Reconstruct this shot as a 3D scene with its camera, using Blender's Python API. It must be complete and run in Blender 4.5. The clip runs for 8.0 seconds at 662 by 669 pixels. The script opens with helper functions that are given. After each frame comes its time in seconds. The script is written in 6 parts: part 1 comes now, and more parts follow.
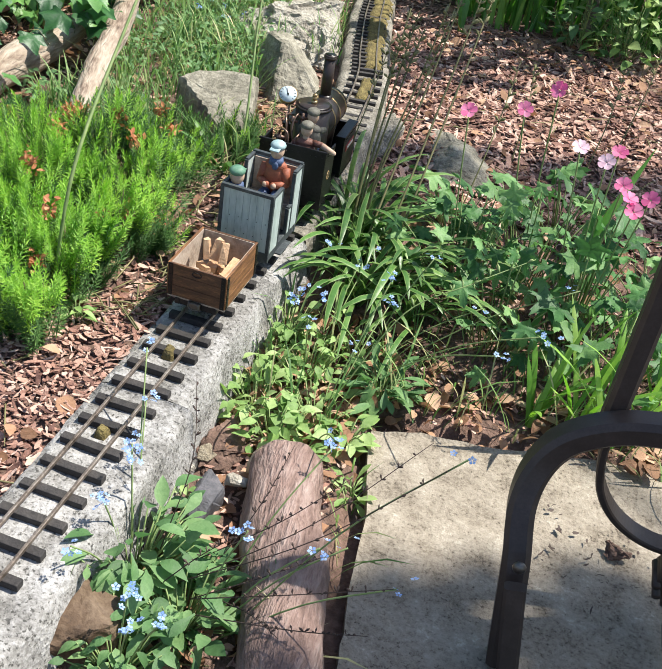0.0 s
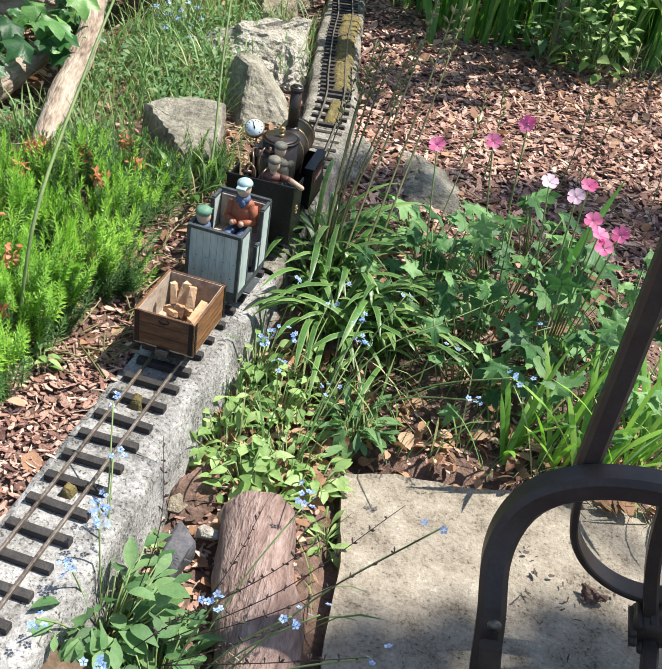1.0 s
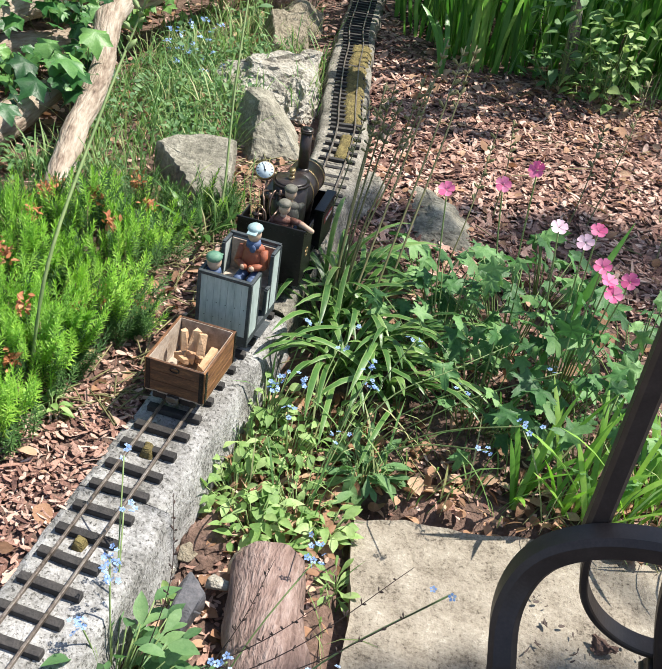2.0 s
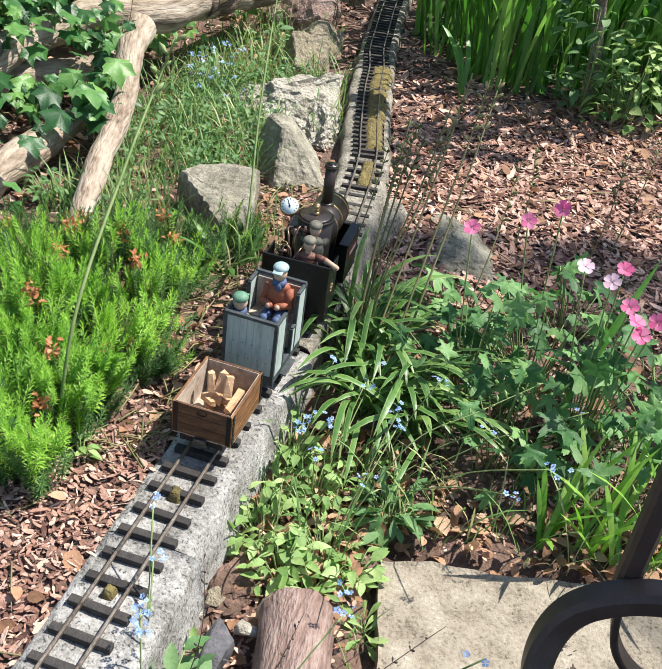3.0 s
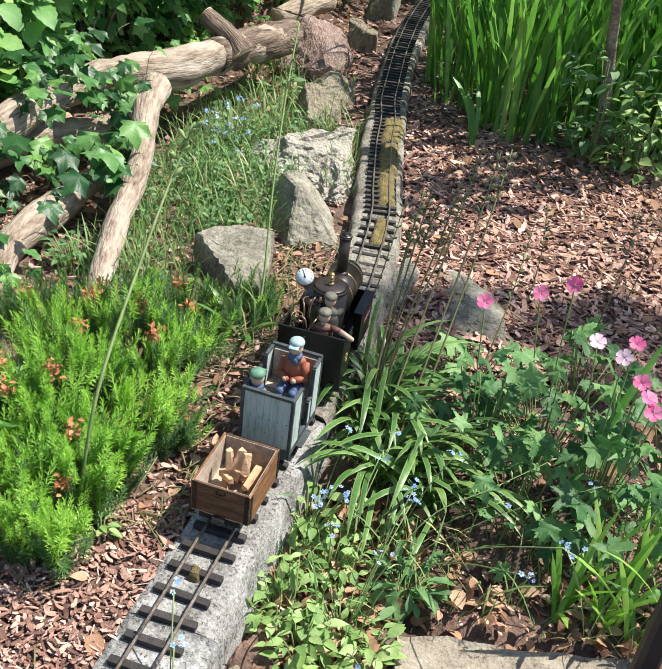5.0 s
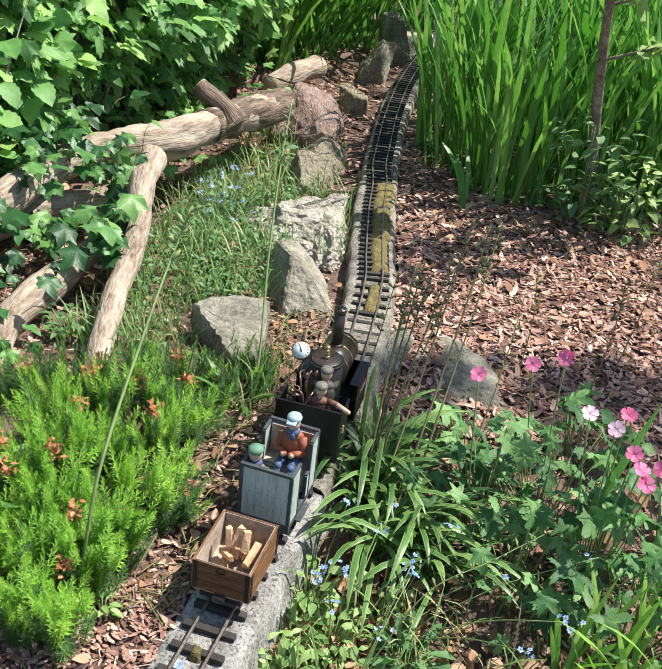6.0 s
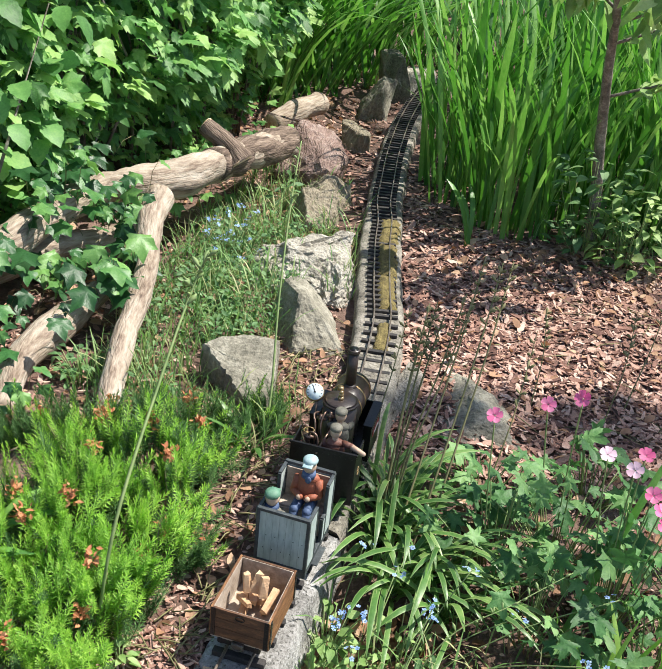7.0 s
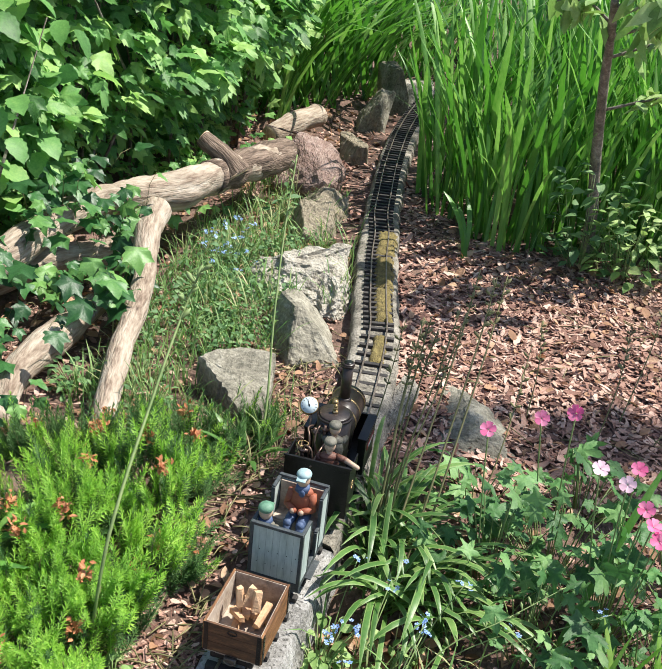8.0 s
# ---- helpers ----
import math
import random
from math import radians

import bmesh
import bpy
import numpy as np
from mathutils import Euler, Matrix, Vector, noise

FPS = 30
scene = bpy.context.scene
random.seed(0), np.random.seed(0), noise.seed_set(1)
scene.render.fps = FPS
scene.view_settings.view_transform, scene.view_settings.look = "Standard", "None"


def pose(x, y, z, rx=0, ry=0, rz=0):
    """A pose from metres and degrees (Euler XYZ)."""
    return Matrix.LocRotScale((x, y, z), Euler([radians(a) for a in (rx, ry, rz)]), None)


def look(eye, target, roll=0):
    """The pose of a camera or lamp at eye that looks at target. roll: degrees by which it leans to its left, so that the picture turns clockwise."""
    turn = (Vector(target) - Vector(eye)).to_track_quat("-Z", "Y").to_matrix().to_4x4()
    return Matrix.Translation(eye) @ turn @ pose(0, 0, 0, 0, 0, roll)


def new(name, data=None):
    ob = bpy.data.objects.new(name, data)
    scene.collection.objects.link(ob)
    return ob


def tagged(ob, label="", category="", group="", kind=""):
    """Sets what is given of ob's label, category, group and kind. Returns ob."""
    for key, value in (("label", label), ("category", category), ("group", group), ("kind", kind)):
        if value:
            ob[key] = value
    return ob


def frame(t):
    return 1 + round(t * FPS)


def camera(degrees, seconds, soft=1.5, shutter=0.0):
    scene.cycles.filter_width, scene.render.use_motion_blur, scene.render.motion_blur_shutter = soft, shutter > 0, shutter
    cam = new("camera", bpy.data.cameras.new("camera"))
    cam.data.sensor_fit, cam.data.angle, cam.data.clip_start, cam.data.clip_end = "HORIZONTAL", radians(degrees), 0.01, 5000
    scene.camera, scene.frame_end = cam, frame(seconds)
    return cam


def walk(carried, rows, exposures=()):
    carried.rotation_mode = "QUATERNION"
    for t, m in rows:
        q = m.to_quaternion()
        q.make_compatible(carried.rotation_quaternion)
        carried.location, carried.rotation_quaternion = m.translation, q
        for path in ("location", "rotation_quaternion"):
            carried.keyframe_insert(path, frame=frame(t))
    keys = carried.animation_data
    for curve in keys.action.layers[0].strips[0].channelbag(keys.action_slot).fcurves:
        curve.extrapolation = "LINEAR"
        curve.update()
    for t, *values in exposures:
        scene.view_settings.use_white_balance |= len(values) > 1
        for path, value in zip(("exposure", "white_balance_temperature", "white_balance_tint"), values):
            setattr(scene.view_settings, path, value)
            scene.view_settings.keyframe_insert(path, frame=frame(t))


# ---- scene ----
cam = camera(37.7, 8.0, soft=1.0)
PATH = [
    (0, (0.321, -0.217, 0.989), (0.117, 1.404, -0.165), 9.8),
    (0.5, (0.31, -0.182, 1.016), (0.142, 1.447, -0.132), 9.7),
    (1, (0.314, -0.16, 1.038), (0.156, 1.465, -0.117), 9.6),
    (2.5, (0.292, -0.12, 1.112), (0.085, 1.514, -0.022), 8.6),
    (3, (0.276, -0.105, 1.135), (0.057, 1.523, -0.006), 8.3),
    (3.5, (0.267, -0.099, 1.146), (0.051, 1.511, -0.021), 8.6),
    (4, (0.259, -0.084, 1.165), (0.034, 1.524, -0.002), 8.4),
    (4.5, (0.253, -0.077, 1.19), (0.015, 1.543, 0.042), 8.0),
    (6, (0.241, -0.078, 1.279), (-0.015, 1.618, 0.25), 6.7),
    (6.5, (0.224, -0.078, 1.285), (-0.033, 1.637, 0.289), 6.5),
    (7, (0.204, -0.072, 1.292), (-0.055, 1.655, 0.317), 6.3),
    (7.5, (0.204, -0.07, 1.296), (-0.059, 1.663, 0.334), 6.2),
    (8, (0.215, -0.071, 1.304), (-0.049, 1.664, 0.345), 6.3),
]
walk(cam, [(t, look(eye, target, roll)) for t, eye, target, roll in PATH])

# ---- light ----
world = bpy.data.worlds.new("sky")
scene.world = world
world.use_nodes = True
wn = world.node_tree
sky = wn.nodes.new("ShaderNodeTexSky")
sky.sky_type = "NISHITA"
sky.sun_disc = False
SUN_ELEV, SUN_AZ = radians(59), radians(62)   # azimuth clockwise from +y
sky.sun_elevation, sky.sun_rotation = SUN_ELEV, SUN_AZ
wn.links.new(sky.outputs[0], wn.nodes["Background"].inputs[0])
wn.nodes["Background"].inputs[1].default_value = 0.10
sun_data = bpy.data.lights.new("sun", "SUN")
sun_data.energy, sun_data.angle, sun_data.color = 4.6, radians(0.6), (1.0, 0.95, 0.86)
sun = new("sun", sun_data)
sun_dir = Vector((math.sin(SUN_AZ) * math.cos(SUN_ELEV), math.cos(SUN_AZ) * math.cos(SUN_ELEV), math.sin(SUN_ELEV)))
sun.matrix_world = look(sun_dir * 20, (0, 0, 0))
scene.view_settings.exposure = 0.85


# ---- materials ----
def mat(name, cols, rough=0.7, scale=8.0, fine=60.0, bump=0.3, rnd=0.0, metal=0.0, trans=0.0, spec=0.5, stretch=(1, 1, 1), dist=0.004, uv=False, speck=0.0):
    """A procedural surface: colours along a ramp driven by two noises and by each piece's own chance."""
    m = bpy.data.materials.new(name)
    m.use_nodes = True
    n, l = m.node_tree.nodes, m.node_tree.links
    b = n["Principled BSDF"]
    b.inputs["Roughness"].default_value = rough
    b.inputs["Metallic"].default_value = metal
    b.inputs["Specular IOR Level"].default_value = spec
    geo = n.new("ShaderNodeNewGeometry")
    mp = n.new("ShaderNodeMapping")
    mp.inputs["Scale"].default_value = stretch
    if uv:
        l.new(n.new("ShaderNodeTexCoord").outputs["UV"], mp.inputs[0])
    else:
        l.new(geo.outputs["Position"], mp.inputs[0])

    def nz(sc, det):
        t = n.new("ShaderNodeTexNoise")
        t.inputs["Scale"].default_value, t.inputs["Detail"].default_value = sc, det
        t.inputs["Roughness"].default_value = 0.62
        l.new(mp.outputs[0], t.inputs["Vector"])
        return t.outputs["Fac"]

    def op(kind, a, c):
        t = n.new("ShaderNodeMath")
        t.operation = kind
        for k, v in enumerate((a, c)):
            if isinstance(v, (int, float)):
                t.inputs[k].default_value = v
            else:
                l.new(v, t.inputs[k])
        return t.outputs[0]

    big, small = nz(scale, 3), nz(fine, 4)
    f = op("ADD", op("MULTIPLY", big, 0.55), op("MULTIPLY", small, 0.45))
    f = op("ADD", op("MULTIPLY", op("SUBTRACT", f, 0.5), 2.2), 0.5)
    if rnd:
        oi = n.new("ShaderNodeObjectInfo")
        r = op("FRACT", op("ADD", oi.outputs["Random"], geo.outputs["Random Per Island"]), 0)
        f = op("ADD", op("MULTIPLY", f, 1 - rnd), op("MULTIPLY", r, rnd))
    ramp = n.new("ShaderNodeValToRGB")
    el = ramp.color_ramp.elements
    while len(el) < len(cols):
        el.new(0.5)
    for k, c in enumerate(cols):
        el[k].position = 0.08 + 0.84 * k / max(1, len(cols) - 1)
        el[k].color = (*c, 1)
    if speck:
        f = op("SUBTRACT", f, op("MULTIPLY", op("MULTIPLY", op("MAXIMUM", op("SUBTRACT", nz(fine * 1.1, 3), 0.55), 0.0), 9.0), speck))
    l.new(f, ramp.inputs[0])
    l.new(ramp.outputs[0], b.inputs["Base Color"])
    l.new(op("ADD", op("MULTIPLY", op("SUBTRACT", small, 0.5), 0.35), rough), b.inputs["Roughness"])
    if bump:
        bp = n.new("ShaderNodeBump")
        bp.inputs["Strength"].default_value, bp.inputs["Distance"].default_value = bump, dist
        l.new(op("ADD", small, op("MULTIPLY", big, 1.5)), bp.inputs["Height"])
        l.new(bp.outputs[0], b.inputs["Normal"])
    if trans:
        tl = n.new("ShaderNodeBsdfTranslucent")
        mx = n.new("ShaderNodeMixShader")
        mx.inputs[0].default_value = trans
        hs = n.new("ShaderNodeHueSaturation")
        hs.inputs["Saturation"].default_value, hs.inputs["Value"].default_value = 1.1, 1.5
        l.new(ramp.outputs[0], hs.inputs["Color"])
        l.new(hs.outputs[0], tl.inputs["Color"])
        l.new(b.outputs[0], mx.inputs[1])
        l.new(tl.outputs[0], mx.inputs[2])
        l.new(mx.outputs[0], n["Material Output"].inputs[0])
    return m


SOIL = mat("soil", [(0.035, 0.02, 0.014), (0.13, 0.08, 0.06), (0.28, 0.18, 0.145)], 0.95, 9, 90, 0.9, dist=0.01)
CHIP = mat("bark_chip", [(0.09, 0.042, 0.033), (0.26, 0.135, 0.10), (0.46, 0.28, 0.215), (0.68, 0.50, 0.41)], 0.85, 60, 300, 0.6, rnd=0.75, stretch=(1, 1, 1))
LITTER = mat("dry_leaf", [(0.14, 0.07, 0.035), (0.38, 0.21, 0.12), (0.60, 0.42, 0.28)], 0.75, 40, 200, 0.4, rnd=0.7, trans=0.15)
CONCRETE = mat("lime_concrete", [(0.07, 0.068, 0.063), (0.22, 0.212, 0.198), (0.38, 0.372, 0.36), (0.58, 0.572, 0.56)], 0.92, 16, 170, 0.8, dist=0.005, speck=0.45)
MORTAR = mat("weathered_mortar", [(0.055, 0.05, 0.042), (0.17, 0.155, 0.125), (0.31, 0.285, 0.24), (0.46, 0.43, 0.37)], 0.95, 18, 140, 0.9, dist=0.006, speck=0.3)
SLABM = mat("paving_slab", [(0.075, 0.06, 0.045), (0.20, 0.168, 0.128), (0.295, 0.255, 0.20), (0.36, 0.318, 0.255), (0.52, 0.475, 0.395)], 0.9, 16, 190, 1.0, dist=0.003, speck=0.22)
STONE = mat("grey_stone", [(0.075, 0.07, 0.052), (0.24, 0.222, 0.172), (0.43, 0.405, 0.33)], 0.9, 12, 110, 0.8, dist=0.006, speck=0.15)
LIMESTONE = mat("pale_limestone", [(0.16, 0.14, 0.11), (0.40, 0.37, 0.31), (0.60, 0.57, 0.50)], 0.9, 22, 120, 1.0, dist=0.01)
SLATE = mat("tan_layered_stone", [(0.14, 0.11, 0.08), (0.33, 0.28, 0.20), (0.50, 0.44, 0.34)], 0.9, 18, 90, 0.9, stretch=(5, 5, 0.7), dist=0.008)
DARKSTONE = mat("dark_stone", [(0.03, 0.03, 0.035), (0.09, 0.09, 0.10), (0.16, 0.15, 0.16)], 0.8, 20, 120, 0.5)
BROWNSTONE = mat("brown_stone", [(0.035, 0.02, 0.012), (0.10, 0.062, 0.036), (0.19, 0.135, 0.09)], 0.8, 20, 120, 0.5)
BARK = mat("weathered_wood", [(0.06, 0.04, 0.03), (0.22, 0.16, 0.118), (0.37, 0.30, 0.232), (0.48, 0.415, 0.34), (0.60, 0.54, 0.46)], 0.9, 2.4, 16, 1.0, stretch=(2.6, 1.6, 1), dist=0.008, uv=True)
OLDBARK = mat("furrowed_bark", [(0.03, 0.02, 0.015), (0.11, 0.075, 0.055), (0.26, 0.19, 0.145), (0.40, 0.32, 0.26)], 0.92, 5, 22, 1.0, stretch=(3.0, 1.4, 1), dist=0.01, uv=True)
LOGRED = mat("split_log_wood", [(0.09, 0.05, 0.04), (0.27, 0.18, 0.15), (0.45, 0.35, 0.31)], 0.8, 9, 50, 1.0, stretch=(3.5, 0.8, 3.5), dist=0.01)
CUTWOOD = mat("pale_cut_wood", [(0.40, 0.26, 0.15), (0.62, 0.46, 0.30), (0.75, 0.62, 0.46)], 0.8, 30, 180, 0.4)
DARKBARK = mat("sapling_bark", [(0.06, 0.05, 0.04), (0.19, 0.165, 0.135), (0.42, 0.38, 0.33)], 0.8, 30, 140, 0.6)
SLEEPER = mat("dark_sleeper", [(0.012, 0.011, 0.011), (0.03, 0.027, 0.026), (0.07, 0.062, 0.058)], 0.75, 60, 300, 0.4, rnd=0.3)
RAILM = mat("weathered_rail", [(0.10, 0.075, 0.055), (0.26, 0.21, 0.17), (0.42, 0.37, 0.32)], 0.42, 30, 200, 0.2, metal=0.7)
MOSS = mat("yellow_moss", [(0.06, 0.05, 0.02), (0.18, 0.14, 0.05), (0.31, 0.25, 0.09)], 0.95, 50, 260, 1.0, dist=0.006)
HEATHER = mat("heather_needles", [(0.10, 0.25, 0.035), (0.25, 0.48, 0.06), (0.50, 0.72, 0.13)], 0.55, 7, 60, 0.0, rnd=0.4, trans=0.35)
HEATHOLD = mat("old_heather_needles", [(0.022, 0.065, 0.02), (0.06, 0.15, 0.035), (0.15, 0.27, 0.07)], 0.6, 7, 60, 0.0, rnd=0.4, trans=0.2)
HEATHBR = mat("spent_heather_flower", [(0.25, 0.08, 0.03), (0.50, 0.20, 0.09), (0.60, 0.34, 0.18)], 0.8, 40, 200, 0.0, rnd=0.5, trans=0.2)
IVY = mat("ivy_leaf", [(0.028, 0.095, 0.03), (0.165, 0.37, 0.105), (0.42, 0.62, 0.20)], 0.48, 40, 200, 0.25, rnd=0.65, trans=0.36, spec=0.4)
# Ivy leaf green, also the painted shade of the hedge's inner shell.
IVYDARK = mat("ivy_leaf_and_hedge_shade", [(0.012, 0.05, 0.02), (0.05, 0.16, 0.045), (0.20, 0.39, 0.10)], 0.42, 40, 200, 0.25, rnd=0.7, trans=0.2, spec=0.5)
IRIS = mat("iris_blade", [(0.026, 0.095, 0.02), (0.10, 0.27, 0.045), (0.32, 0.54, 0.15)], 0.42, 12, 120, 0.15, rnd=0.6, trans=0.32, stretch=(1, 1, 0.15))
YOUNGIRIS = mat("young_iris_blade", [(0.08, 0.22, 0.03), (0.20, 0.42, 0.06), (0.42, 0.64, 0.14)], 0.45, 8, 80, 0.0, rnd=0.5, trans=0.38)
STRAPEDGE = mat("pale_strap_margin", [(0.09, 0.17, 0.05), (0.20, 0.31, 0.10), (0.38, 0.47, 0.20)], 0.45, 20, 120, 0.1, rnd=0.5, trans=0.25)
STRAP = mat("strap_leaf", [(0.03, 0.09, 0.02), (0.09, 0.205, 0.045), (0.24, 0.38, 0.11)], 0.4, 20, 120, 0.15, rnd=0.6, trans=0.25)
GERAN = mat("cranesbill_leaf", [(0.025, 0.085, 0.026), (0.088, 0.225, 0.066), (0.25, 0.43, 0.15)], 0.55, 30, 200, 0.3, rnd=0.6, trans=0.25)
FMNLEAF = mat("forget_me_not_leaf", [(0.045, 0.11, 0.04), (0.115, 0.24, 0.085), (0.26, 0.40, 0.17)], 0.6, 30, 200, 0.3, rnd=0.6, trans=0.3)
WEED = mat("weed_leaf", [(0.10, 0.20, 0.05), (0.25, 0.40, 0.12), (0.48, 0.60, 0.27)], 0.6, 30, 200, 0.3, rnd=0.6, trans=0.3)
GRASS = mat("grass_blade", [(0.05, 0.14, 0.03), (0.14, 0.28, 0.075), (0.25, 0.38, 0.13), (0.50, 0.46, 0.25)], 0.6, 20, 100, 0.0, rnd=0.75, trans=0.3)
STALK = mat("green_stalk", [(0.11, 0.19, 0.055), (0.30, 0.38, 0.15)], 0.6, 20, 100, 0.1)
DRYSTALK = mat("dry_stalk", [(0.075, 0.08, 0.03), (0.19, 0.185, 0.075), (0.33, 0.29, 0.15)], 0.7, 20, 100, 0.1, rnd=0.5)
SEEDSTEM = mat("seed_stem", [(0.03, 0.02, 0.015), (0.08, 0.05, 0.04)], 0.7, 20, 100, 0.1)
PINK = mat("pink_petal", [(0.70, 0.10, 0.28), (0.82, 0.20, 0.40), (0.86, 0.32, 0.50)], 0.6, 40, 200, 0.1, rnd=0.6, trans=0.3)
PALEPINK = mat("pale_pink_petal", [(0.78, 0.46, 0.60), (0.86, 0.66, 0.76)], 0.6, 40, 200, 0.1, rnd=0.4, trans=0.3)
BLUE = mat("forget_me_not_petal", [(0.16, 0.29, 0.68), (0.30, 0.46, 0.78), (0.56, 0.68, 0.86)], 0.6, 40, 200, 0.0, rnd=0.6, trans=0.25)
IRON = mat("brown_powder_coat", [(0.030, 0.020, 0.016), (0.046, 0.032, 0.026), (0.068, 0.050, 0.042)], 0.5, 30, 320, 0.12, dist=0.001)
BOLTM = mat("dull_steel", [(0.10, 0.09, 0.08), (0.22, 0.21, 0.19)], 0.4, 60, 300, 0.1, metal=0.9)
LOCO = mat("satin_black_paint", [(0.004, 0.004, 0.004), (0.007, 0.0068, 0.0068), (0.018, 0.0165, 0.016)], 0.34, 40, 260, 0.15, dist=0.001, spec=0.3)
BOILER = mat("dark_brown_boiler_paint", [(0.018, 0.012, 0.010), (0.036, 0.025, 0.021), (0.06, 0.045, 0.038)], 0.36, 40, 260, 0.1, dist=0.001)
BRASS = mat("tarnished_brass", [(0.20, 0.13, 0.06), (0.42, 0.30, 0.15), (0.55, 0.42, 0.25)], 0.38, 80, 300, 0.1, metal=0.85)
COPPER = mat("dull_copper_pipe", [(0.14, 0.09, 0.07), (0.28, 0.19, 0.15)], 0.4, 80, 300, 0.1, metal=0.8)
REDBEAM = mat("red_brown_buffer_beam", [(0.07, 0.025, 0.015), (0.15, 0.06, 0.04), (0.22, 0.11, 0.08)], 0.6, 60, 260, 0.2)
REDPLATE = mat("red_name_plate", [(0.30, 0.05, 0.04), (0.44, 0.10, 0.08)], 0.5, 60, 260, 0.1)
CREAM = mat("pale_lettering", [(0.6, 0.55, 0.48), (0.75, 0.72, 0.66)], 0.6, 60, 260, 0.0)
DIAL = mat("dial_face", [(0.42, 0.52, 0.56), (0.58, 0.66, 0.68)], 0.3, 40, 200, 0.0)
COACH = mat("pale_blue_grey_paint", [(0.26, 0.32, 0.30), (0.42, 0.49, 0.47), (0.56, 0.62, 0.59)], 0.6, 35, 180, 0.3, stretch=(1, 1, 0.25), dist=0.001)
COACHSEAM = mat("grimy_paint_seam", [(0.14, 0.18, 0.175), (0.26, 0.32, 0.31)], 0.7, 60, 200, 0.1)
COACHTRIM = mat("dark_slate_paint", [(0.02, 0.026, 0.03), (0.045, 0.055, 0.06), (0.09, 0.105, 0.11)], 0.55, 40, 200, 0.2)
WAGON = mat("stained_wagon_board", [(0.05, 0.022, 0.010), (0.17, 0.075, 0.028), (0.36, 0.18, 0.07)], 0.65, 25, 150, 0.35, stretch=(4, 0.8, 4), dist=0.001)
# End boards: a darker brown than the sides, grain running across.
WAGONEND = mat("dark_wagon_end_board", [(0.03, 0.014, 0.008), (0.09, 0.04, 0.018), (0.22, 0.105, 0.045)], 0.6, 25, 150, 0.35, stretch=(0.8, 4, 4), dist=0.001)
WAGONIN = mat("worn_inner_board", [(0.18, 0.135, 0.10), (0.38, 0.31, 0.245), (0.54, 0.46, 0.38)], 0.8, 25, 150, 0.35)
WHEELM = mat("wheel_iron", [(0.012, 0.011, 0.011), (0.035, 0.03, 0.028)], 0.5, 50, 260, 0.1, metal=0.4)
LOGLET = mat("split_firewood", [(0.32, 0.17, 0.08), (0.52, 0.32, 0.18), (0.68, 0.48, 0.30)], 0.8, 70, 250, 0.4, rnd=0.4)
TOYSKIN = mat("painted_doll_face", [(0.42, 0.28, 0.19), (0.55, 0.40, 0.30)], 0.6, 80, 300, 0.1)
TOYORANGE = mat("painted_rust_jacket", [(0.22, 0.06, 0.03), (0.38, 0.12, 0.06)], 0.65, 80, 300, 0.2)
TOYBLUE = mat("painted_blue_trousers", [(0.035, 0.06, 0.13), (0.09, 0.14, 0.26)], 0.65, 80, 300, 0.2)
TOYCAP = mat("painted_pale_blue_cap", [(0.22, 0.34, 0.36), (0.42, 0.54, 0.55)], 0.6, 80, 300, 0.1)
TOYGREEN = mat("painted_green_cap", [(0.06, 0.16, 0.10), (0.14, 0.28, 0.19)], 0.6, 80, 300, 0.1)
TOYKHAKI = mat("painted_khaki", [(0.09, 0.085, 0.065), (0.20, 0.19, 0.15)], 0.65, 80, 300, 0.2)


# ---- helpers for building ----
def smooth(a, b, v):
    v = min(1.0, max(0.0, (v - a) / (b - a)))
    return v * v * (3 - 2 * v)


def link_mesh(name, me, material, parent=None, label="", flat=False):
    for m in material if isinstance(material, (list, tuple)) else [material]:
        me.materials.append(m)
    if not flat:
        me.shade_smooth()
    ob = new(name, me)
    if parent is not None:
        ob.parent = parent
    return tagged(ob, label) if label else ob


def part(name, bm, material, parent, label="", flat=False):
    """Links a bmesh as one mesh object under a thing or a part."""
    me = bpy.data.meshes.new(name)
    bm.to_mesh(me)
    bm.free()
    return link_mesh(name, me, material, parent, label, flat)


def thing(name, label, category, at=(0, 0, 0), group="", kind=""):
    ob = new(name)
    ob.location = at
    return tagged(ob, label, category, group, kind)


class Heap:
    """Gathers many small pieces into one mesh."""

    def __init__(self):
        self.v, self.f, self.n = [], [], 0

    def add(self, shape, m):
        vs, fs = shape
        m = np.array(m)
        self.v.append(vs @ m[:3, :3].T + m[:3, 3])
        self.f += [[k + self.n for k in f] for f in fs]
        self.n += len(vs)

    def put(self, vs, fs):
        self.v.append(np.asarray(vs, float))
        self.f += [[k + self.n for k in f] for f in fs]
        self.n += len(vs)

    def mesh(self, name):
        me = bpy.data.meshes.new(name)
        me.from_pydata(np.concatenate(self.v).tolist(), [], self.f)
        return me


def box(bm, size, at=(0, 0, 0), turn=None, bevel=0.0):
    m = Matrix.Translation(at) @ (turn.to_4x4() if turn else Matrix()) @ Matrix.Diagonal((*size, 1))
    made = bmesh.ops.create_cube(bm, size=1, matrix=m)["verts"]
    if bevel:
        edges = list({e for v in made for e in v.link_edges})
        bmesh.ops.bevel(bm, geom=edges, offset=bevel, segments=2, affect="EDGES", profile=0.6)
    return bm


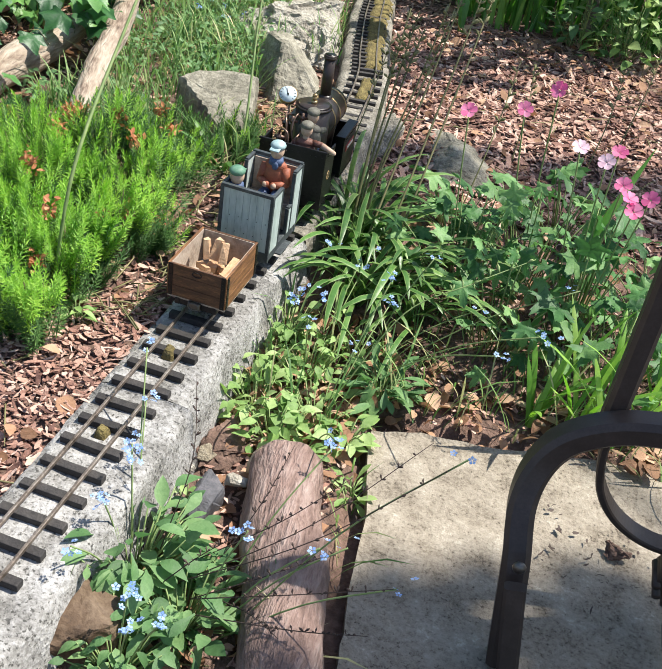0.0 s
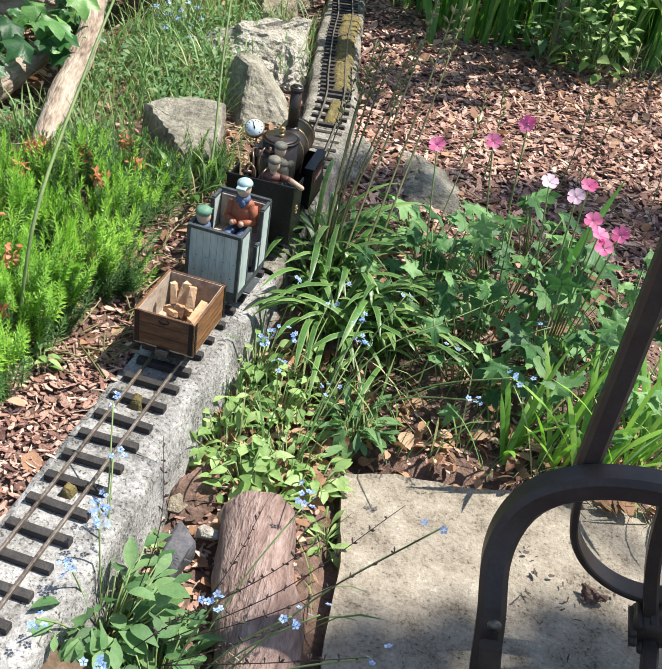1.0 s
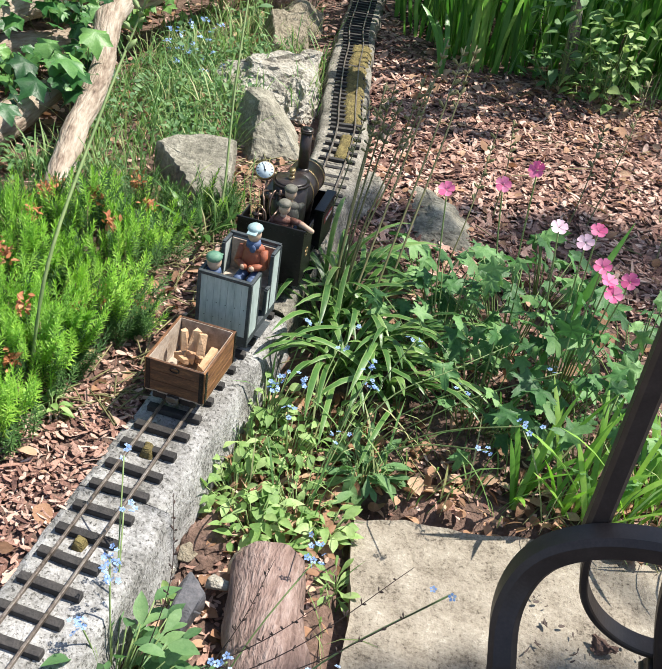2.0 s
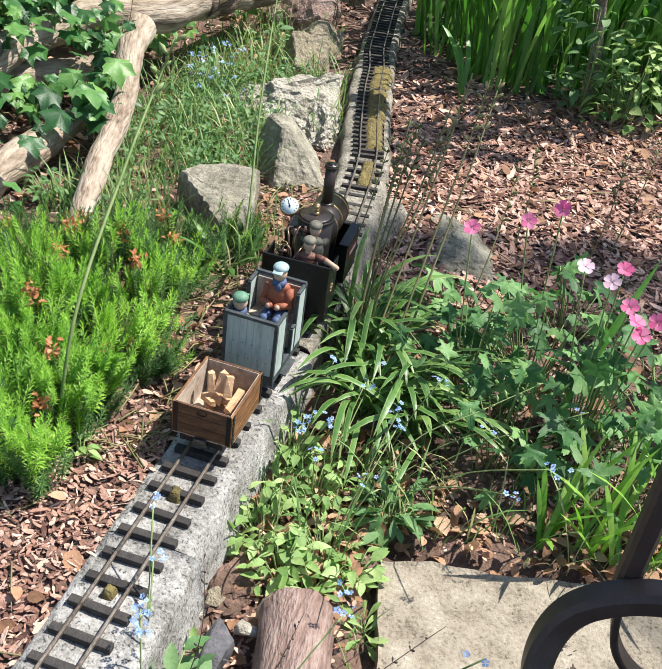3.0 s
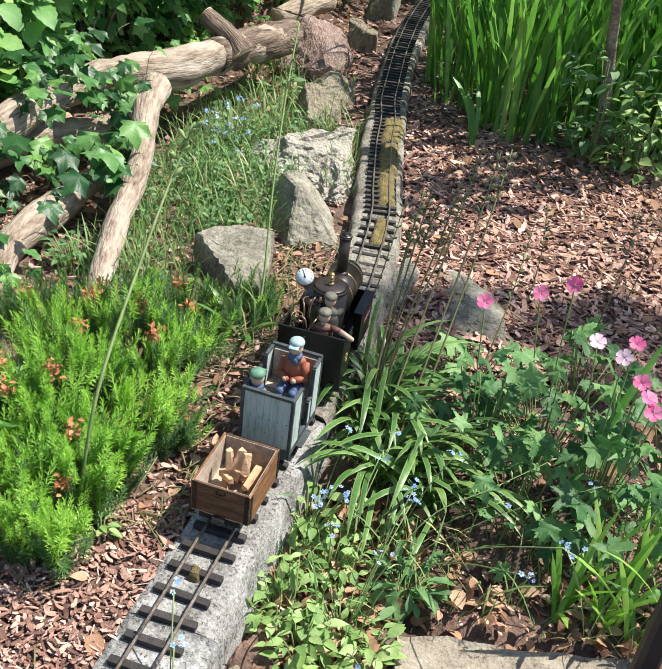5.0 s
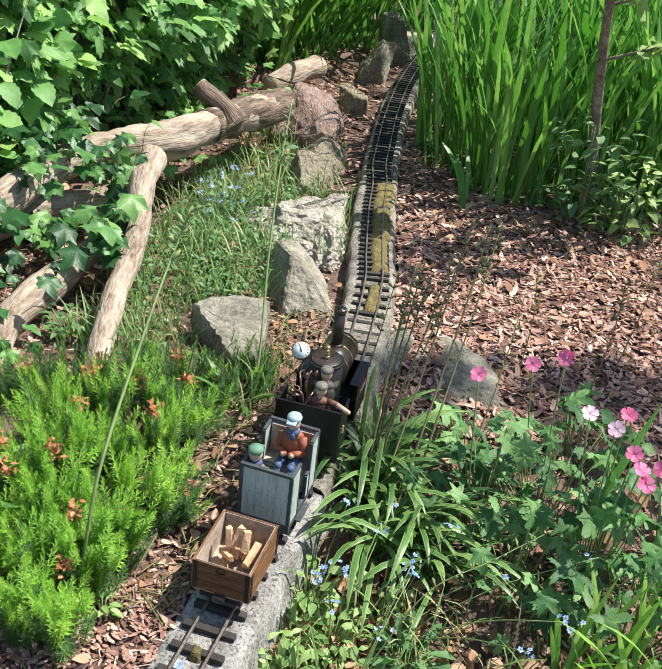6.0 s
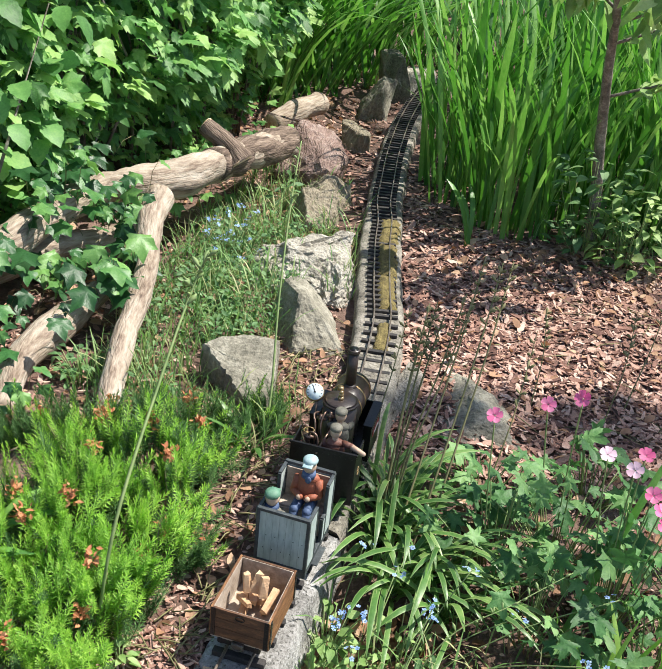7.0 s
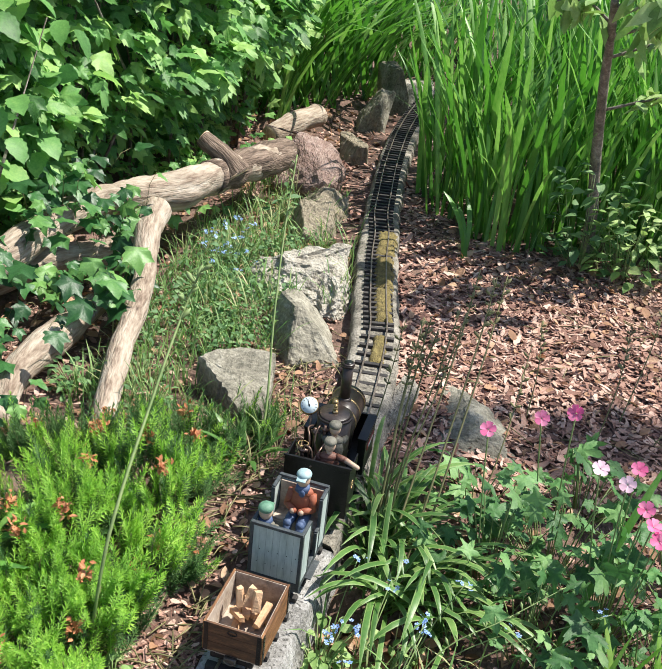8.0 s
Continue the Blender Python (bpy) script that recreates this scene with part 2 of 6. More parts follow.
def rod(bm, a, b, r, r2=None, seg=14):
    a, b = Vector(a), Vector(b)
    turn = (b - a).to_track_quat("Z", "Y").to_matrix().to_4x4()
    bmesh.ops.create_cone(bm, cap_ends=True, segments=seg, radius1=r, radius2=r if r2 is None else r2, depth=(b - a).length,
                          matrix=Matrix.Translation((a + b) / 2) @ turn)
    return bm


def ball(bm, at, r, scale=(1, 1, 1), seg=14):
    bmesh.ops.create_uvsphere(bm, u_segments=seg, v_segments=max(6, seg // 2 + 1), radius=r,
                              matrix=Matrix.Translation(at) @ Matrix.Diagonal((*scale, 1)))
    return bm


def spline(pts, n):
    """Points along a smooth curve through pts."""
    p = [Vector(q) for q in pts]
    p = [p[0] * 2 - p[1]] + p + [p[-1] * 2 - p[-2]]
    out = []
    for k in range(1, len(p) - 2):
        for j in range(n):
            t = j / n
            a, b, c, d = p[k - 1], p[k], p[k + 1], p[k + 2]
            out.append(0.5 * ((2 * b) + (c - a) * t + (2 * a - 5 * b + 4 * c - d) * t * t + (3 * b - a - 3 * c + d) * t ** 3))
    return out + [p[-2]]


def tube_shape(pts, radii, seg=10, rough=0.0, freq=12.0, squash=1.0):
    """A round tube along pts, its radius uneven by rough."""
    vs, fs, up = [], [], Vector((0.13, 0.21, 0.97))
    for k, p in enumerate(pts):
        d = (pts[min(k + 1, len(pts) - 1)] - pts[max(k - 1, 0)]).normalized()
        a = d.cross(up)
        a = (a if a.length > 0.05 else d.cross(Vector((1, 0, 0)))).normalized()
        b = a.cross(d)
        for j in range(seg):
            w = math.tau * j / seg
            q = a * math.cos(w) + b * math.sin(w) * squash
            r = radii[k] * (1 + (rough * (noise.noise((p + q * radii[k]) * freq) + 0.35 * noise.noise((p + q * radii[k]) * freq * 4)) if rough else 0))
            vs.append(p + q * r)
    for k in range(len(pts) - 1):
        for j in range(seg):
            i = (j + 1) % seg
            fs.append([k * seg + j, k * seg + i, (k + 1) * seg + i, (k + 1) * seg + j])
    fs += [list(range(seg))[::-1], [(len(pts) - 1) * seg + j for j in range(seg)]]
    return np.array([tuple(v) for v in vs]), fs


def tube_part(name, pts, radii, material, parent, label="", seg=10, rough=0.0, freq=12.0, squash=1.0):
    h = Heap()
    h.put(*tube_shape(pts, radii, seg, rough, freq, squash))
    me = h.mesh(name)
    uvs, far = me.uv_layers.new(name="grain").data, [0.0]
    for a, b in zip(pts, pts[1:]):
        far.append(far[-1] + (b - a).length)
    round_it = math.tau * float(np.mean(radii))
    for f in me.polygons:
        js = [me.loops[i].vertex_index % seg for i in f.loop_indices]
        wrap = max(js) == seg - 1 and min(js) == 0 and len(js) == 4
        for i, j in zip(f.loop_indices, js):
            u = seg if wrap and j == 0 else j
            uvs[i].uv = (round_it * u / seg * 3, far[me.loops[i].vertex_index // seg])
    return link_mesh(name, me, material, parent, label)


def bar_part(name, pts, wide, thick, material, parent, label="", side=(0, 1, 0)):
    """A rectangular bar with softened corners swept along pts."""
    c = 0.2 * min(wide, thick)
    ring = [(wide / 2 - c, thick / 2), (wide / 2, thick / 2 - c), (wide / 2, -thick / 2 + c), (wide / 2 - c, -thick / 2),
            (-wide / 2 + c, -thick / 2), (-wide / 2, -thick / 2 + c), (-wide / 2, thick / 2 - c), (-wide / 2 + c, thick / 2)]
    vs, fs, s = [], [], Vector(side)
    for k, p in enumerate(pts):
        d = (pts[min(k + 1, len(pts) - 1)] - pts[max(k - 1, 0)]).normalized()
        b = (s - d * s.dot(d)).normalized()
        a = d.cross(b)
        vs += [p + b * u + a * v for u, v in ring]
    for k in range(len(pts) - 1):
        for j in range(8):
            i = (j + 1) % 8
            fs.append([k * 8 + j, k * 8 + i, k * 8 + 8 + i, k * 8 + 8 + j])
    fs += [list(range(8))[::-1], [(len(pts) - 1) * 8 + j for j in range(8)]]
    h = Heap()
    h.put([tuple(v) for v in vs], fs)
    ob = link_mesh(name, h.mesh(name), material, parent, label)
    ob.data.shade_flat()
    return ob


def blade_shape(length, width, lean, bend, n=6, fold=0.18, tip=0.75):
    """A strap leaf rising from the origin in the xz plane: lean from upright and bend to its tip, in radians."""
    vs, fs, p, a = [], [], Vector((0, 0, 0)), lean
    for k in range(n + 1):
        t = k / n
        w = width / 2 * (0.75 + 0.5 * t if t < 0.5 else 1.0) * (1 - max(0, (t - tip) / (1 - tip)) ** 1.6 * 0.94)
        out = Vector((math.cos(a), 0, -math.sin(a)))
        for s in (-1, 0, 1):
            q = p + Vector((0, s * w, 0)) + out * (fold * w * abs(s))
            vs.append(tuple(q))
        if k < n:
            i = 3 * k
            fs += [[i, i + 1, i + 4, i + 3], [i + 1, i + 2, i + 5, i + 4]]
        p = p + Vector((math.sin(a), 0, math.cos(a))) * (length / n)
        a += bend * (0.4 + 1.2 * t) / n
    return np.array(vs), fs


def leaf_shape(outline, fold=0.25, droop=0.3):
    """A leaf lying along +x, length 1: outline gives (x, half width) pairs; folded along the midrib and drooping."""
    vs, fs = [], []
    for x, w in outline:
        z = -droop * x * x
        vs += [(x, -w, z + fold * w), (x, 0, z), (x, w, z + fold * w)]
    for k in range(len(outline) - 1):
        i = 3 * k
        fs += [[i, i + 3, i + 4, i + 1], [i + 1, i + 4, i + 5, i + 2]]
    return np.array(vs), fs


def lobed_shape(lobes, notch, seed, droop=0.25, teeth=False):
    """A lobed leaf as a fan round its stalk: lobes as (angle, reach)."""
    rnd = random.Random(seed)
    lobe = ((-0.25, 0.66), (-0.17, 0.86), (-0.11, 0.80), (0, 1), (0.11, 0.80), (0.17, 0.86), (0.25, 0.66)) if teeth else ((-0.16, 0.78), (0, 1), (0.16, 0.78))
    pts = []
    for k, (a, r) in enumerate(lobes):
        a += rnd.uniform(-0.05, 0.05)
        pts += [(a + da, r * s * rnd.uniform(0.95, 1.05)) for da, s in lobe]
        if k < len(lobes) - 1:
            pts.append(((a + lobes[k + 1][0]) / 2, notch * rnd.uniform(0.9, 1.1)))
    vs = [(0, 0, 0)]
    for a, r in pts:
        x, y = r * math.cos(a), r * math.sin(a)
        vs.append((x + 0.25, y, -droop * (x * x + y * y) + 0.07 * math.sin(5 * a)))
    vs[0] = (0.22, 0, 0.02)
    return np.array(vs), [[0, k, k + 1] for k in range(1, len(pts))] + [[0, len(pts), 1]]


OVATE = [leaf_shape([(0, 0.02), (0.12, 0.13), (0.3, 0.23), (0.5, 0.25), (0.72, 0.18), (0.9, 0.07), (1, 0.005)], 0.3, d) for d in (0.1, 0.35, 0.6)]
SPOON = [leaf_shape([(0, 0.03), (0.25, 0.05), (0.45, 0.12), (0.68, 0.17), (0.86, 0.13), (1, 0.01)], 0.3, d) for d in (0.15, 0.4, 0.7)]
IVYL = [lobed_shape([(-2.0, 0.42), (-1.0, 0.58), (0, 0.75), (1.0, 0.58), (2.0, 0.42)], 0.40, s) for s in range(4)]
HEDGEL = [lobed_shape([(-1.95, 0.36), (-0.95, 0.56), (0, 0.86), (0.95, 0.56), (1.95, 0.36)], 0.36, s + 30, 0.3, True) for s in range(5)]
HAZEL = [leaf_shape([(0, 0.03), (0.06, 0.2), (0.2, 0.33), (0.3, 0.31), (0.4, 0.38), (0.5, 0.33), (0.6, 0.34), (0.7, 0.25), (0.8, 0.22), (0.9, 0.1), (1, 0.0)], 0.2, d) for d in (0.1, 0.3)]
PALM = [lobed_shape([(-2.2, 0.5), (-1.1, 0.66), (0, 0.76), (1.1, 0.66), (2.2, 0.5)], 0.30, s + 9, 0.25, True) for s in range(4)]


def turned(at, rz, rx=0.0, ry=0.0, size=1.0):
    return Matrix.Translation(at) @ Euler((rx, ry, rz), "XYZ").to_matrix().to_4x4() @ Matrix.Diagonal((size, size, size, 1))


# ---- the plan ----
RAIL_L = [(-0.175, -0.2), (-0.126, 0.3), (-0.094, 0.62), (-0.076, 0.815), (-0.060, 0.99), (-0.039, 1.2), (-0.022, 1.35), (-0.011, 1.5), (-0.005, 1.64),
          (-0.002, 1.763), (-0.010, 2.0), (-0.024, 2.164), (-0.049, 2.31), (-0.093, 2.6), (-0.116, 2.8), (-0.146, 2.972), (-0.166, 3.193), (-0.187, 3.44),
          (-0.200, 3.7), (-0.206, 3.967), (-0.195, 4.3), (-0.16, 4.6), (-0.05, 5.0), (0.15, 5.4)]
GAUGE = 0.044
LINE = [Vector((x + GAUGE / 2, y, 0)) for x, y in RAIL_L]
TRACK = spline(LINE, 12)


def on_track(y):
    """The track's middle and heading at that distance."""
    k = min(range(len(TRACK)), key=lambda i: abs(TRACK[i].y - y))
    k = min(max(k, 1), len(TRACK) - 2)
    a, b = (TRACK[k], TRACK[k + 1]) if TRACK[k].y <= y else (TRACK[k - 1], TRACK[k])
    t = (y - a.y) / max(1e-6, b.y - a.y)
    d = (TRACK[k + 1] - TRACK[k - 1]).normalized()
    return a.lerp(b, t), d


def ground_z(x, y):
    right = 0.0 + 0.052 * smooth(1.0, 1.65, y)
    left = 0.092 - 0.035 * smooth(1.2, 1.9, y)
    w = smooth(-0.12, 0.05, x - (0.03 * smooth(0.6, 1.6, y)))
    z = left * (1 - w) + right * w
    z += 0.25 * smooth(-0.85, -1.9, x)
    if x > 0.24 and y < 1.0:
        z -= 0.03
    return z + 0.007 * noise.noise((x * 9, y * 9, 0)) + 0.012 * noise.noise((x * 2.3, y * 2.3, 4))


def build_ground():
    far = [6, 9, 14, 25, 50, 100, 220]
    xs = sorted([-f for f in far if f > 2] + list(np.arange(-1.9, 1.91, 0.035)) + [2.4, 3.5] + far + [-2.4, -3.5])
    ys = sorted([-f for f in far] + list(np.arange(-0.9, 6.2, 0.035)) + [-1.5, -3] + [7.5] + far[1:])
    vs = [(x, y, ground_z(x, y)) for y in ys for x in xs]
    w = len(xs)
    fs = [[j * w + i, j * w + i + 1, (j + 1) * w + i + 1, (j + 1) * w + i] for j in range(len(ys) - 1) for i in range(w - 1)]
    me = bpy.data.meshes.new("ground")
    me.from_pydata(vs, [], fs)
    tagged(link_mesh("ground", me, SOIL), "dark brown garden soil under mulch and leaf litter", "ground", kind="structure")


def beam(name, y0, y1, half_l, half_r, top, bottom, material, label, rough):
    """A rough cast kerb below the track from y0 to y1."""
    n = max(6, int((y1 - y0) / 0.018))
    prof = []
    for k in range(9):
        prof.append((-half_l + (half_l + half_r) * k / 8, top))
    prof = [(-half_l - 0.012, bottom), (-half_l - 0.006, (top + bottom) / 2), (-half_l, top - 0.012)] + [(-half_l + 0.006, top - 0.002)] + prof[1:-1] + [
        (half_r - 0.006, top - 0.002), (half_r, top - 0.012), (half_r + 0.006, (top * 2 + bottom) / 3), (half_r + 0.012, (top + bottom) / 2), (half_r + 0.02, bottom)]
    vs, fs, w = [], [], len(prof)
    for j in range(n + 1):
        c, d = on_track(y0 + (y1 - y0) * j / n)
        side = Vector((d.y, -d.x, 0))
        for u, z in prof:
            p = c + side * u
            g = noise.noise((p.x * 38, p.y * 38, z * 38)) * 0.5 + noise.noise((p.x * 12, p.y * 12, z * 12 + 3))
            if j in (0, n):
                p = p + d * (0.0004 if j == 0 else -0.0004)
            vs.append((p.x + side.x * rough * g, p.y + 0.3 * rough * g, z + rough * 0.5 * g * (1 if z > bottom else 0)))
    for j in range(n):
        fs += [[j * w + i, j * w + i + 1, (j + 1) * w + i + 1, (j + 1) * w + i] for i in range(w - 1)]
    fs += [list(range(w)), [n * w + i for i in range(w)][::-1]]
    h = Heap()
    h.put(vs, fs)
    return tagged(link_mesh(name, h.mesh(name), material), label, "kerb", kind="structure")


def build_kerbs():
    for y0, y1, left, right in ((-0.2, 0.33, 0.062, 0.088), (0.331, 0.7795, 0.062, 0.084), (0.7803, 1.30, 0.062, 0.066)):
        beam("plinth", y0, y1, left, right, 0.104, -0.05, CONCRETE, "whitish lime-crusted concrete kerb block under the model track", 0.007)
    beam("plinth", 1.305, 1.95, 0.063, 0.062, 0.1115, -0.03, MORTAR, "grey weathered mortar bed packed round the sleepers", 0.008)
    beam("plinth", 1.955, 2.84, 0.068, 0.058, 0.1060, -0.03, MORTAR, "grey mossy concrete kerb with a pale edge", 0.006)
    beam("plinth", 2.85, 5.2, 0.056, 0.062, 0.098, -0.02, MORTAR, "shaded grey concrete strip under the far track", 0.007)


def build_track():
    track = thing("railway_track", "model garden railway track with dark sleepers and dull metal rails", "railway track")
    for s in (-1, 1):
        pts = []
        for k, p in enumerate(TRACK):
            d = (TRACK[min(k + 1, len(TRACK) - 1)] - TRACK[max(k - 1, 0)]).normalized()
            q = p + Vector((d.y, -d.x, 0)) * s * GAUGE / 2
            pts.append(Vector((q.x, q.y, 0.1175)))
        bar_part("rail", pts, 0.0040, 0.0065, RAILM, track, "worn metal rail", side=(1, 0, 0))
    bm = bmesh.new()
    box(bm, (0.086, 0.0125, 0.0105), bevel=0.0013)
    me = bpy.data.meshes.new("sleeper")
    bm.to_mesh(me)
    bm.free()
    me.materials.append(SLEEPER)
    bm = bmesh.new()
    box(bm, (0.082, 0.012, 0.011), bevel=0.0012)
    me2 = bpy.data.meshes.new("sleeper")
    bm.to_mesh(me2)
    bm.free()
    me2.materials.append(SLEEPER)
    y, rnd = -0.18, random.Random(4)
    while y < 5.1:
        c, d = on_track(y)
        near = y < 2.15
        ob = new("sleeper", me if near else me2)
        ob.matrix_world = Matrix.Translation((c.x, c.y, 0.1088 + rnd.uniform(-0.0008, 0.0006))) @ Euler((0, 0, math.atan2(-d.x, d.y) + rnd.uniform(-0.03, 0.03))).to_matrix().to_4x4()
        ob.parent = track
        y += 0.0462 * rnd.uniform(0.96, 1.04) if near else 0.029


def moss_patch(y0, y1, u0, u1, seed):
    """A low cushion of moss between the sleepers."""
    nx, ny = 12, max(8, int((y1 - y0) / 0.008))
    vs, fs = [], []
    for j in range(ny + 1):
        c, d = on_track(y0 + (y1 - y0) * j / ny)
        side = Vector((d.y, -d.x, 0))
        for i in range(nx + 1):
            a, b = i / nx, j / ny
            edge = min(a, 1 - a, b * (y1 - y0) / (u1 - u0), (1 - b) * (y1 - y0) / (u1 - u0))
            p = c + side * (u0 + (u1 - u0) * a)
            z = 0.0985 + 0.0195 * smooth(0, 0.25, edge + 0.12 * noise.noise((p.x * 60, p.y * 60, seed))) + 0.003 * noise.noise((p.x * 150, p.y * 150, 2))
            vs.append((p.x, p.y, z))
    w = nx + 1
    fs = [[j * w + i, j * w + i + 1, (j + 1) * w + i + 1, (j + 1) * w + i] for j in range(ny) for i in range(nx)]
    h = Heap()
    h.put(vs, fs)
    tagged(link_mesh("moss_patch", h.mesh("moss_patch"), MOSS), "cushion of yellow-green moss growing between the rails", "moss", "moss on the track")


def rock(name, at, size, material, label, seed, turn=(0, 0, 0), cuts=7, rough=0.05, sub=4, category="rock"):
    """An angular stone: the hull of a few chance points, its edges worn and its faces roughened."""
    rnd = random.Random(seed)
    bm = bmesh.new()
    for _ in range(cuts * 3):
        v = Vector((rnd.uniform(-1, 1), rnd.uniform(-1, 1), rnd.uniform(-1, 1)))
        k = max(abs(c) for c in v)
        v = v.lerp(v / k, 0.75)
        if v.length > 1.28:
            v *= 1.28 / v.length
        bm.verts.new(v)
    made = bmesh.ops.convex_hull(bm, input=bm.verts)
    bmesh.ops.delete(bm, geom=list({v for v in made["geom_interior"] + made["geom_unused"] if isinstance(v, bmesh.types.BMVert)}), context="VERTS")
    bmesh.ops.bevel(bm, geom=list(bm.edges), offset=0.06, segments=1, affect="EDGES")
    bmesh.ops.triangulate(bm, faces=bm.faces)
    for _ in range(sub - 1):
        long = [x for x in bm.edges if x.calc_length() > 0.16]
        bmesh.ops.subdivide_edges(bm, edges=long, cuts=1)
        bmesh.ops.triangulate(bm, faces=bm.faces)
    bm.normal_update()
    m = Euler([radians(a) for a in turn]).to_matrix() @ Matrix.Diagonal(Vector(size) / 2)
    for v in bm.verts:
        q = v.co + Vector((seed, seed * 0.7, 0))
        v.co = m @ (v.co + v.normal * rough * (noise.noise(q * 2.5) + 0.6 * noise.noise(q * 7) + 0.3 * noise.noise(q * 15)))
    me = bpy.data.meshes.new(name)
    bm.to_mesh(me)
    bm.free()
    ob = link_mesh(name, me, material)
    me.shade_flat()
    ob.location = at
    return tagged(ob, label, category)


def block(name, at, size, material, label, seed, turn, cuts, rough=0.06, category="rock"):
    """A broken stone: a block split along a few fracture planes (normal, distance), its faces roughened and its edges chipped."""
    bm = bmesh.new()
    bmesh.ops.create_cube(bm, size=2)
    for x, y, z, far in cuts:
        d = Vector((x, y, z)).normalized()
        made = bmesh.ops.bisect_plane(bm, geom=bm.verts[:] + bm.edges[:] + bm.faces[:], plane_co=d * far, plane_no=d, clear_outer=True)
        rim = [e for e in made["geom_cut"] if isinstance(e, bmesh.types.BMEdge)]
        if rim:
            bmesh.ops.contextual_create(bm, geom=rim)
    bmesh.ops.bevel(bm, geom=list(bm.edges), offset=0.05, segments=1, affect="EDGES")
    bmesh.ops.triangulate(bm, faces=bm.faces)
    for _ in range(4):
        bmesh.ops.subdivide_edges(bm, edges=[e for e in bm.edges if e.calc_length() > 0.13], cuts=1)
        bmesh.ops.triangulate(bm, faces=bm.faces)
    bm.normal_update()
    m = Euler([radians(a) for a in turn]).to_matrix() @ Matrix.Diagonal(Vector(size) / 2)
    for v in bm.verts:
        q = v.co + Vector((seed, seed * 0.7, 0))
        step = 0.5 * abs(noise.noise(Vector((q.x * 1.5, q.y * 1.5, q.z * 5))))
        v.co = m @ (v.co + v.normal * rough * (noise.noise(q * 2) + 0.6 * noise.noise(q * 6) + 0.35 * noise.noise(q * 14) - step))
    me = bpy.data.meshes.new(name)
    bm.to_mesh(me)
    bm.free()
    ob = link_mesh(name, me, material)
    me.shade_flat()
    ob.location = at
    return tagged(ob, label, category)


def flagstone(name, outline, z_far, z_near, deep, material, label, seed):
    """A thick flat stone with a broken outline, its top sloping from far to near."""
    cx, cy = (sum(q[i] for q in outline) / len(outline) for i in (0, 1))
    y0, y1 = min(q[1] for q in outline), max(q[1] for q in outline)
    rnd = random.Random(seed)
    ring = []
    for k, (x, y) in enumerate(outline):
        nx, ny = outline[(k + 1) % len(outline)]
        for j in range(6):
            u = j / 6
            ring.append((x + (nx - x) * u + rnd.gauss(0, 0.002), y + (ny - y) * u + rnd.gauss(0, 0.002)))
    vs, n = [], len(ring)
    for f, dz in ((0.0, 0), (0.3, 0), (0.6, 0), (0.85, 0), (0.96, -0.001), (1.0, -0.007), (1.03, -deep * 0.4), (0.98, -deep)):
        for x, y in ring:
            px, py = cx + (x - cx) * max(f, 0.01), cy + (y - cy) * max(f, 0.01)
            z = z_near + (z_far - z_near) * (py - y0) / (y1 - y0) + dz
            z += 0.004 * noise.noise((px * 25, py * 25, seed)) + 0.0025 * noise.noise((px * 70, py * 70, seed))
            vs.append((px - cx, py - cy, z))
    fs = [[j * n + i, j * n + (i + 1) % n, (j + 1) * n + (i + 1) % n, (j + 1) * n + i] for j in range(7) for i in range(n)]
    h = Heap()
    h.put(vs, fs)
    ob = link_mesh(name, h.mesh(name), material, flat=True)
    ob.location = (cx, cy, 0)
    return tagged(ob, label, "rock")


def log(name, pts, radii, label, material=BARK, seed=0, cut=True, squash=1.0, category="log", sleeve=0.0):
    ob = thing(name, label, category, pts[0])
    path = [p - Vector(pts[0]) for p in spline(pts, 9)]
    rr = np.interp(np.linspace(0, 1, len(path)), np.linspace(0, 1, len(radii)), radii)
    tube_part("bark", path, rr, material, ob, "", 28, 0.26, 9, squash)
    if sleeve:
        k = int(sleeve * len(path))
        tube_part("old_bark", path[k:], rr[k:] * 1.05, OLDBARK, ob, "dark furrowed bark still clinging to the log", 28, 0.28, 10, squash)
    if cut:
        for k, d in ((0, path[0] - path[1]), (-1, path[-1] - path[-2])):
            bm = bmesh.new()
            d = d.normalized()
            rod(bm, path[k] - d * 0.004, path[k] + d * 0.003, rr[k] * 0.93, rr[k] * 0.88, 18)
            part("cut_end", bm, CUTWOOD, ob, "pale sawn wood face")
    return ob


# ---- ground, kerbs, track, paving ----
build_ground()
build_kerbs()
build_track()
moss_patch(1.975, 2.13, -0.016, 0.030, 1)
moss_patch(2.20, 2.41, -0.016, 0.046, 4)
moss_patch(2.40, 2.63, -0.020, 0.052, 2)
moss_patch(2.62, 2.83, -0.020, 0.054, 3)
moss_patch(0.862, 0.888, -0.011, 0.012, 5)
moss_patch(0.668, 0.689, -0.012, 0.008, 6)


